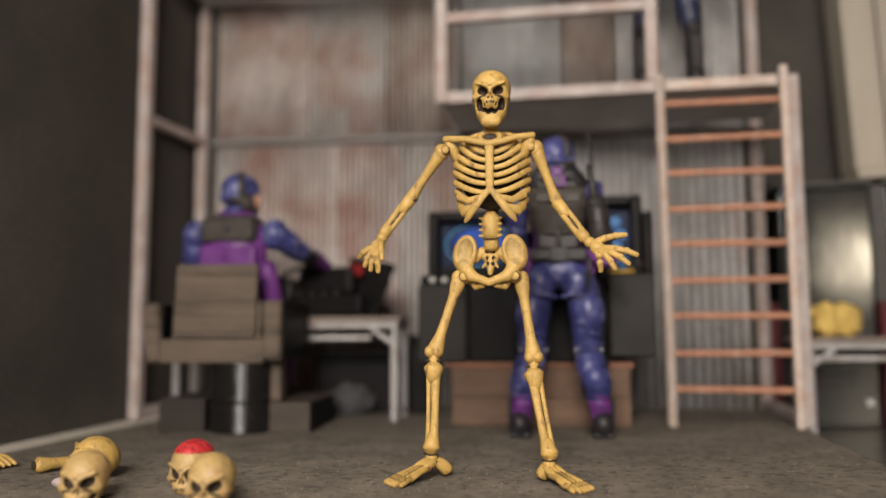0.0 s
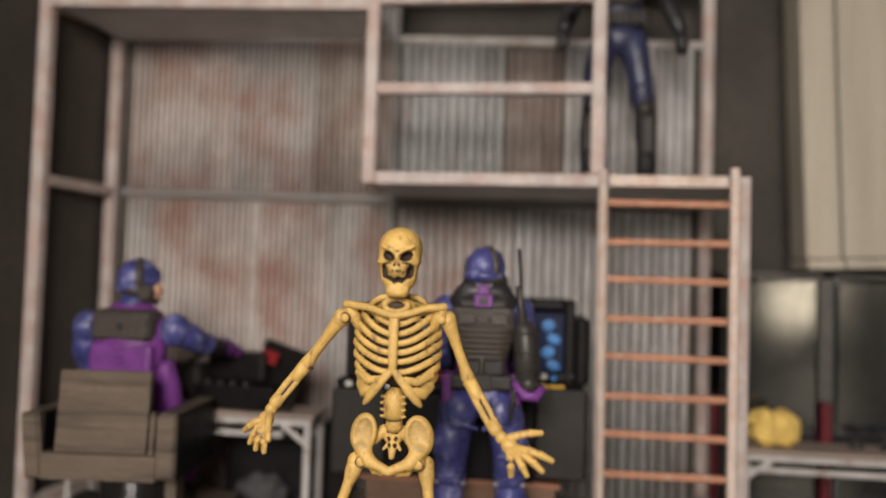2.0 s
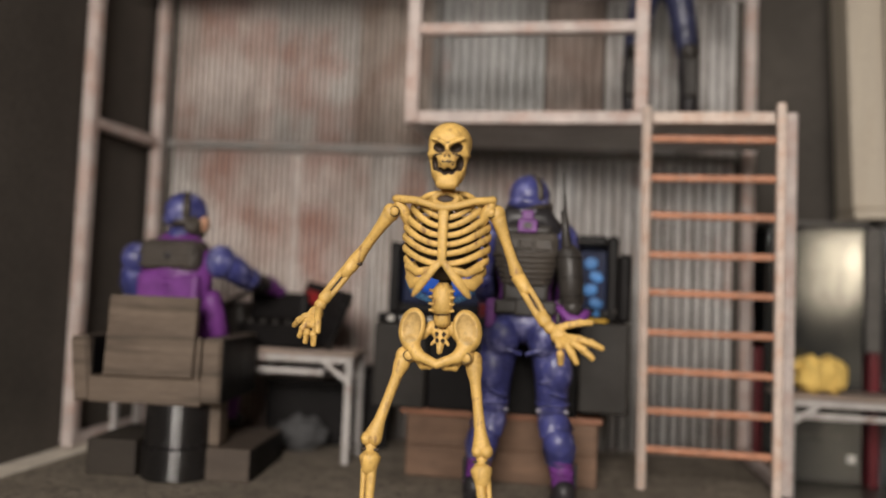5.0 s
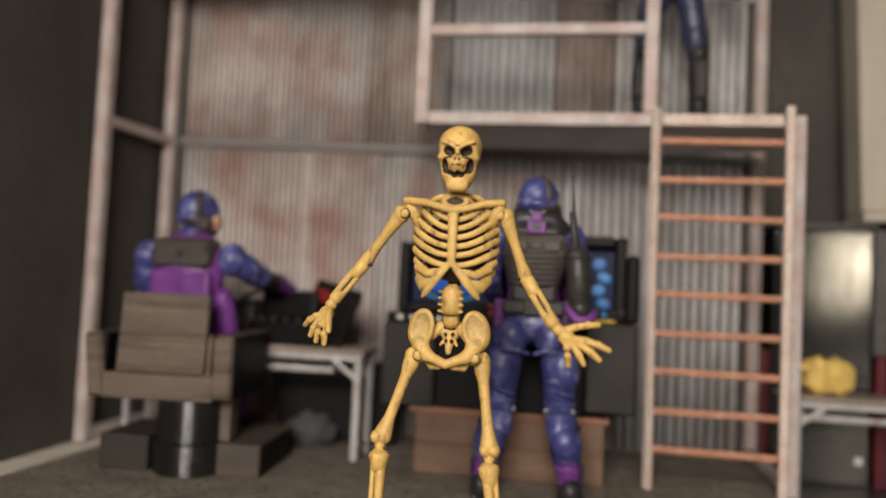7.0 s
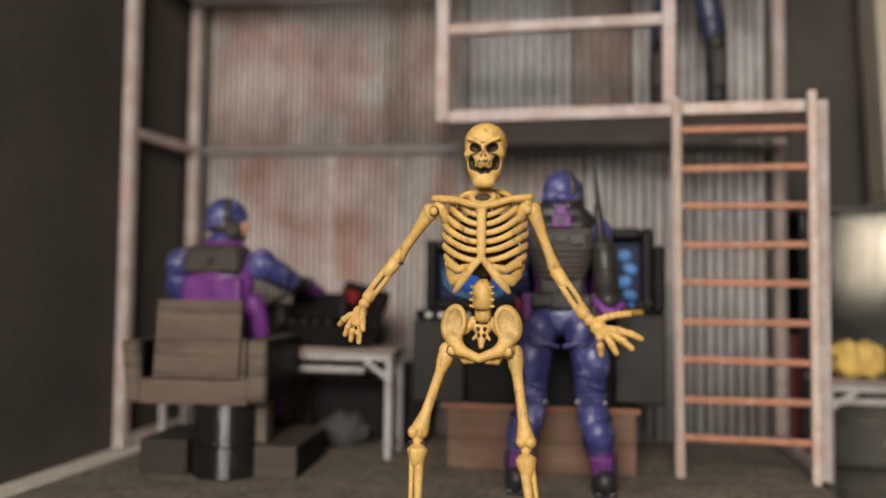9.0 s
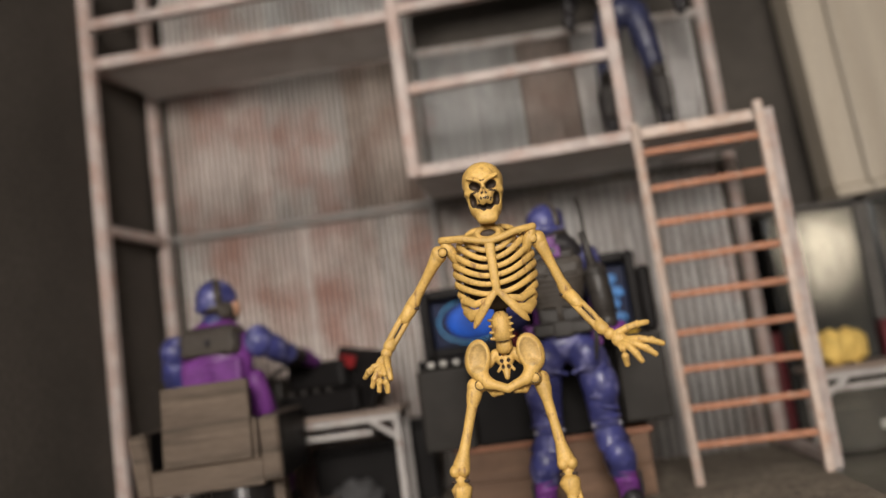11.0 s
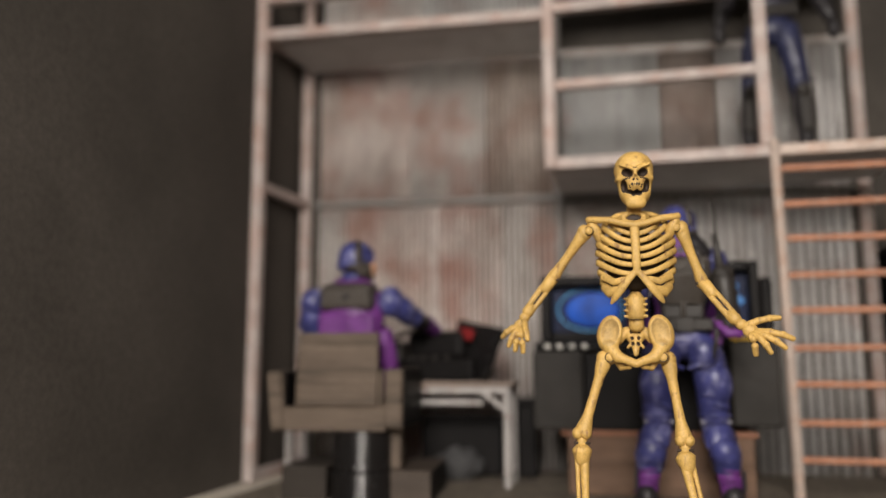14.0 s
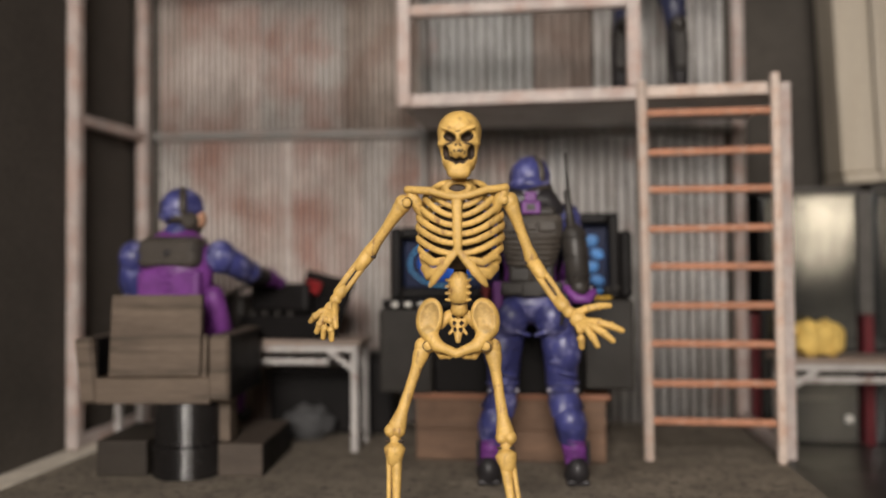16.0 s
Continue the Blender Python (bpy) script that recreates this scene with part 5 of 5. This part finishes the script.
h1 = hood(-0.0775, -0.0280, 0.0745, 0.1085, 0.3990, 0.4400, 0.0052)
part("screen", B((-0.0720, 0.4075, 0.0797), (-0.0335, 0.4112, 0.1033), 0.0005), M["screen"], h1, "dark navy screen")
part("screen_globe", ball(bmesh.new(), (-0.0515, 0.4074, 0.0915), (0.0138, 0.0006, 0.0088), seg=28), M["globe"], h1, "saturated blue oval")
bm = bmesh.new()
ring = [(-0.0525 + 0.0168 * math.cos(a), 0.4072, 0.0915 + 0.0110 * math.sin(a)) for a in [k * math.tau / 40 for k in range(41)]]
tube(bm, ring, 0.00042, n=6)
part("screen_ring", bm, M["ring"], h1, "light blue oval line")
h2 = hood(-0.0020, 0.0300, 0.0745, 0.1140, 0.3990, 0.4400, 0.0050)
part("screen", B((0.0030, 0.4075, 0.0795), (0.0250, 0.4112, 0.1090), 0.0005), M["screen"], h2, "dark blue screen")
for k in range(4):
    part("screen_patch", ball(bmesh.new(), (0.0190 + 0.0013 * (-1) ** k, 0.4076, 0.0828 + 0.0062 * k), (0.0034, 0.0004, 0.0024 + 0.0004 * (k % 2)), rot=(0, 24 * (-1) ** k, 0), seg=14), M["cyan"], h2, "pale blue patch")
bm = bmesh.new()
box(bm, (0.0302, 0.4010, 0.0742), (0.0362, 0.4380, 0.1060), 0.0022)
part("wing", bm, M["console"], con)
K("divider", (-0.0278, 0.4020, 0.0746), (-0.0022, 0.4380, 0.0980), "console", 0.002)
part("lever", BAR((0.0135, 0.3890, 0.0752), (0.0255, 0.3890, 0.0752), 0.0014), M["yellowbit"], con, "yellow lever")
for x, z, key in ((0.0160, 0.0785, "white"), (0.0205, 0.0780, "cyan"), (0.0245, 0.0785, "gun"), (0.0285, 0.0790, "gun")):
    part("button", ball(bmesh.new(), (x, 0.3978, z), (0.0016, 0.0010, 0.0014), seg=10), M[key], con)
part("red_strip", B((-0.0330, 0.3965, 0.0745), (-0.0300, 0.3990, 0.0860), 0.0005), M["red"], con, "dull red strip")

# ---- right side: lockers, sack, cream boards ----
LY = 0.4800


def locker(x0, x1, label):
    root = thing("steel_locker", label, "locker", None, "steel lockers")
    part("body", B((x0, LY + 0.0022, DESK), (x1, 0.530, 0.1285), 0.0010), M["locker"], root)
    part("door", B((x0 + 0.0015, LY, 0.050), (x1 - 0.0015, LY + 0.0020, 0.1268), 0.0007), M["locker"], root)
    low = part("lower_door", B((x0 + 0.0015, LY, -0.006), (x1 - 0.0015, LY + 0.0020, 0.0485), 0.0007), M["locker"], root)
    for k in range(4):
        part("louvre", BAR((x0 + 0.012, LY - 0.0004, 0.016 + 0.0065 * k), (x1 - 0.012, LY - 0.0004, 0.016 + 0.0065 * k), 0.0020, 0.0016, 0.0004), M["locker"], low)
    part("top_rim", B((x0 - 0.001, LY - 0.0015, 0.1286), (x1 + 0.001, 0.530, 0.1312), 0.0006), M["lockerdark"], root)
    part("handle", B((x1 - 0.009, LY - 0.0018, 0.0040), (x1 - 0.005, LY - 0.0002, 0.0080), 0.0005), M["white"], low, "pale latch")
    return root


locker(0.1140, 0.1640, "galvanised steel locker with louvred lower door behind the folding table")
locker(0.1720, 0.2220, "galvanised steel locker with louvred lower door behind the folding table")
locker(0.2300, 0.2800, "galvanised steel locker with louvred lower door behind the folding table")
structure("trim_edge", B((0.1092, LY + 0.006, DESK), (0.1132, 0.510, 0.0618), 0.0005), M["darkred"], "dark red strip beside the lockers")
structure("trim_dark", B((0.1644, LY + 0.0010, 0.062), (0.1716, 0.512, 0.1285), 0.0004), M["lockerdark"], "dark steel strip between the lockers")
structure("trim_red", B((0.1656, LY - 0.0008, DESK), (0.1706, 0.510, 0.0618), 0.0005), M["darkred"], "dark red strip between the lockers")
bm = bmesh.new()
bmesh.ops.create_uvsphere(bm, u_segments=48, v_segments=32, radius=1)
for v in bm.verts:
    p = v.co.copy()
    q = Vector([math.copysign(abs(c) ** 0.62, c) for c in p])
    q *= 1 + 0.14 * noise.noise(p * 2.6) + 0.05 * noise.noise(p * 7)
    q.z *= 1 - 0.16 * math.exp(-(q.x / 0.28) ** 2)
    v.co = Vector((q.x * 0.0116, q.y * 0.0085, max(-0.0090, q.z * 0.0092)))
for f in bm.faces:
    f.smooth = True
for x in (-0.0045, 0.0040):
    tube(bm, [(x, -0.0088, -0.006), (x, -0.0097, 0), (x, -0.0080, 0.0075), (x, 0, 0.0098), (x, 0.0080, 0.0075)], 0.0008, n=8)
ball(bm, (-0.0130, -0.001, 0.0040), (0.0030, 0.0030, 0.0022))
sack = mesh_ob("cloth_sack", bm, M["sack"])
sack.matrix_world = pose(0.1335, 0.4535, DESK + 0.0510 + 0.0089, 0, 0, 8)
tagged(sack, "mustard yellow bundled cloth sack on the folding table", "sack")
for x, r in ((0.1745, 0.003), (0.1905, 0.0045), (0.2010, 0.003)):
    bm = lathe(bmesh.new(), (0, 0, 0), [(r, 0), (r, 0.003), (r * 0.7, 0.0042)], 16)
    ob = mesh_ob("small_canister", bm, M["gun"])
    ob.matrix_world = pose(x, 0.456, DESK + 0.0510)
    tagged(ob, "small dark grey canister on the folding table", "canister", "canisters on the table")
cab = thing("wall_cabinet", "cream painted wall cabinet above the steel lockers", "cabinet", pose(0.1605, 0.490, 0.1335, 0, -2.2, 0))
part("door", B((0.0, 0.0, 0.006), (0.0185, 0.030, 0.30), 0.0012), M["cream"], cab)
part("door", B((0.0200, 0.0, 0.006), (0.085, 0.030, 0.30), 0.0012), M["cream"], cab)
part("ledge", B((-0.0005, -0.004, 0.0), (0.0188, 0.030, 0.0055), 0.0008), M["cream"], cab)
part("ledge", B((0.0197, -0.004, 0.0), (0.085, 0.030, 0.0055), 0.0008), M["cream"], cab)

# ---- the lamps themselves ----
lamp = thing("ceiling_lamp", "round white ceiling lamp hanging on a cord", "lamp", pose(*TOP))
part("shade", lathe(bmesh.new(), (0, 0, 0.03), [(0.20, 0.0), (0.21, 0.01), (0.14, 0.07), (0.03, 0.10)], 40), M["shade"], lamp)
part("cord", BAR((0, 0, 0.128), (0, 0, 1.65 - TOP[2]), 0.008), M["console"], lamp)
lamp = thing("floor_lamp", "pale shaded floor lamp arching over the desk edge", "lamp", pose(KEY[0], -1.45, -0.75))
part("foot", lathe(bmesh.new(), (0, 0, 0), [(0.14, 0.0), (0.14, 0.02), (0.03, 0.03)], 32), M["console"], lamp)
part("pole", BAR((0, 0, 0.03), (0, 0, 1.02), 0.02), M["console"], lamp)
part("arm", BAR((0, 0, 1.02), (0, 1.45 + KEY[1] - 0.10, 1.0), 0.014), M["console"], lamp)
part("shade", ball(bmesh.new(), (0, 1.45 + KEY[1] - 0.075, KEY[2] + 0.75), (0.10, 0.06, 0.10), seg=28), M["shade"], lamp)
lamp = thing("desk_lamp", "small desk lamp with a pale shade on a stand", "lamp", pose(0.62, -1.02, DESK))
part("foot", B((-0.06, -0.05, -0.012), (0.06, 0.05, 0.0), 0.003), M["console"], lamp)
part("stem", BAR((0, -0.02, 0.0), (0, -0.02, 0.20), 0.012), M["console"], lamp)
part("shade", lathe(bmesh.new(), (0, -0.06, 0.14), [(0.03, 0.0), (0.07, 0.01), (0.05, 0.12), (0.02, 0.13)], 32), M["shade"], lamp)

# Made-up body for the added light that the lockers reflect.
lamp = thing("locker_glint_lamp", "tiny dim warm lamp on a stem, unseen, added for the reflection in the lockers", "lamp", pose(GLINT[0], GLINT[1] - 0.006, DESK))
part("foot", lathe(bmesh.new(), (0, -0.01, 0), [(0.020, 0.0), (0.020, 0.004), (0.005, 0.006)], 24), M["console"], lamp)
part("stem", BAR((0, -0.01, 0.006), (0, -0.01, GLINT[2] - DESK), 0.005), M["console"], lamp)
part("shade", ball(bmesh.new(), (0, -0.01, GLINT[2] - DESK), (0.024, 0.010, 0.024), seg=20), M["shade"], lamp)

# ---- loose grit on the floor board ----
rng = random.Random(7)
bm = bmesh.new()
for k in range(3600):
    x, y = rng.uniform(-0.235, 0.099), 0.13 + 0.24 * rng.random() ** 1.9
    r = rng.choice((0.00010, 0.00013, 0.00016, 0.00020, 0.00028))
    c = Vector((x, y, r * 0.55))
    vs = [bm.verts.new(c + Vector(d) * r * rng.uniform(0.7, 1.3)) for d in ((1, 0, 0), (0, 1, 0), (-1, 0, 0), (0, -1, 0), (0, 0, 0.8), (0, 0, -0.5))]
    for a, b in ((0, 1), (1, 2), (2, 3), (3, 0)):
        bm.faces.new((vs[a], vs[b], vs[4]))
        bm.faces.new((vs[b], vs[a], vs[5]))
tagged(mesh_ob("floor_grit", bm, M["grain"]), "scattered pale grit grains on the dark floor board", "grit", "", "stuff")
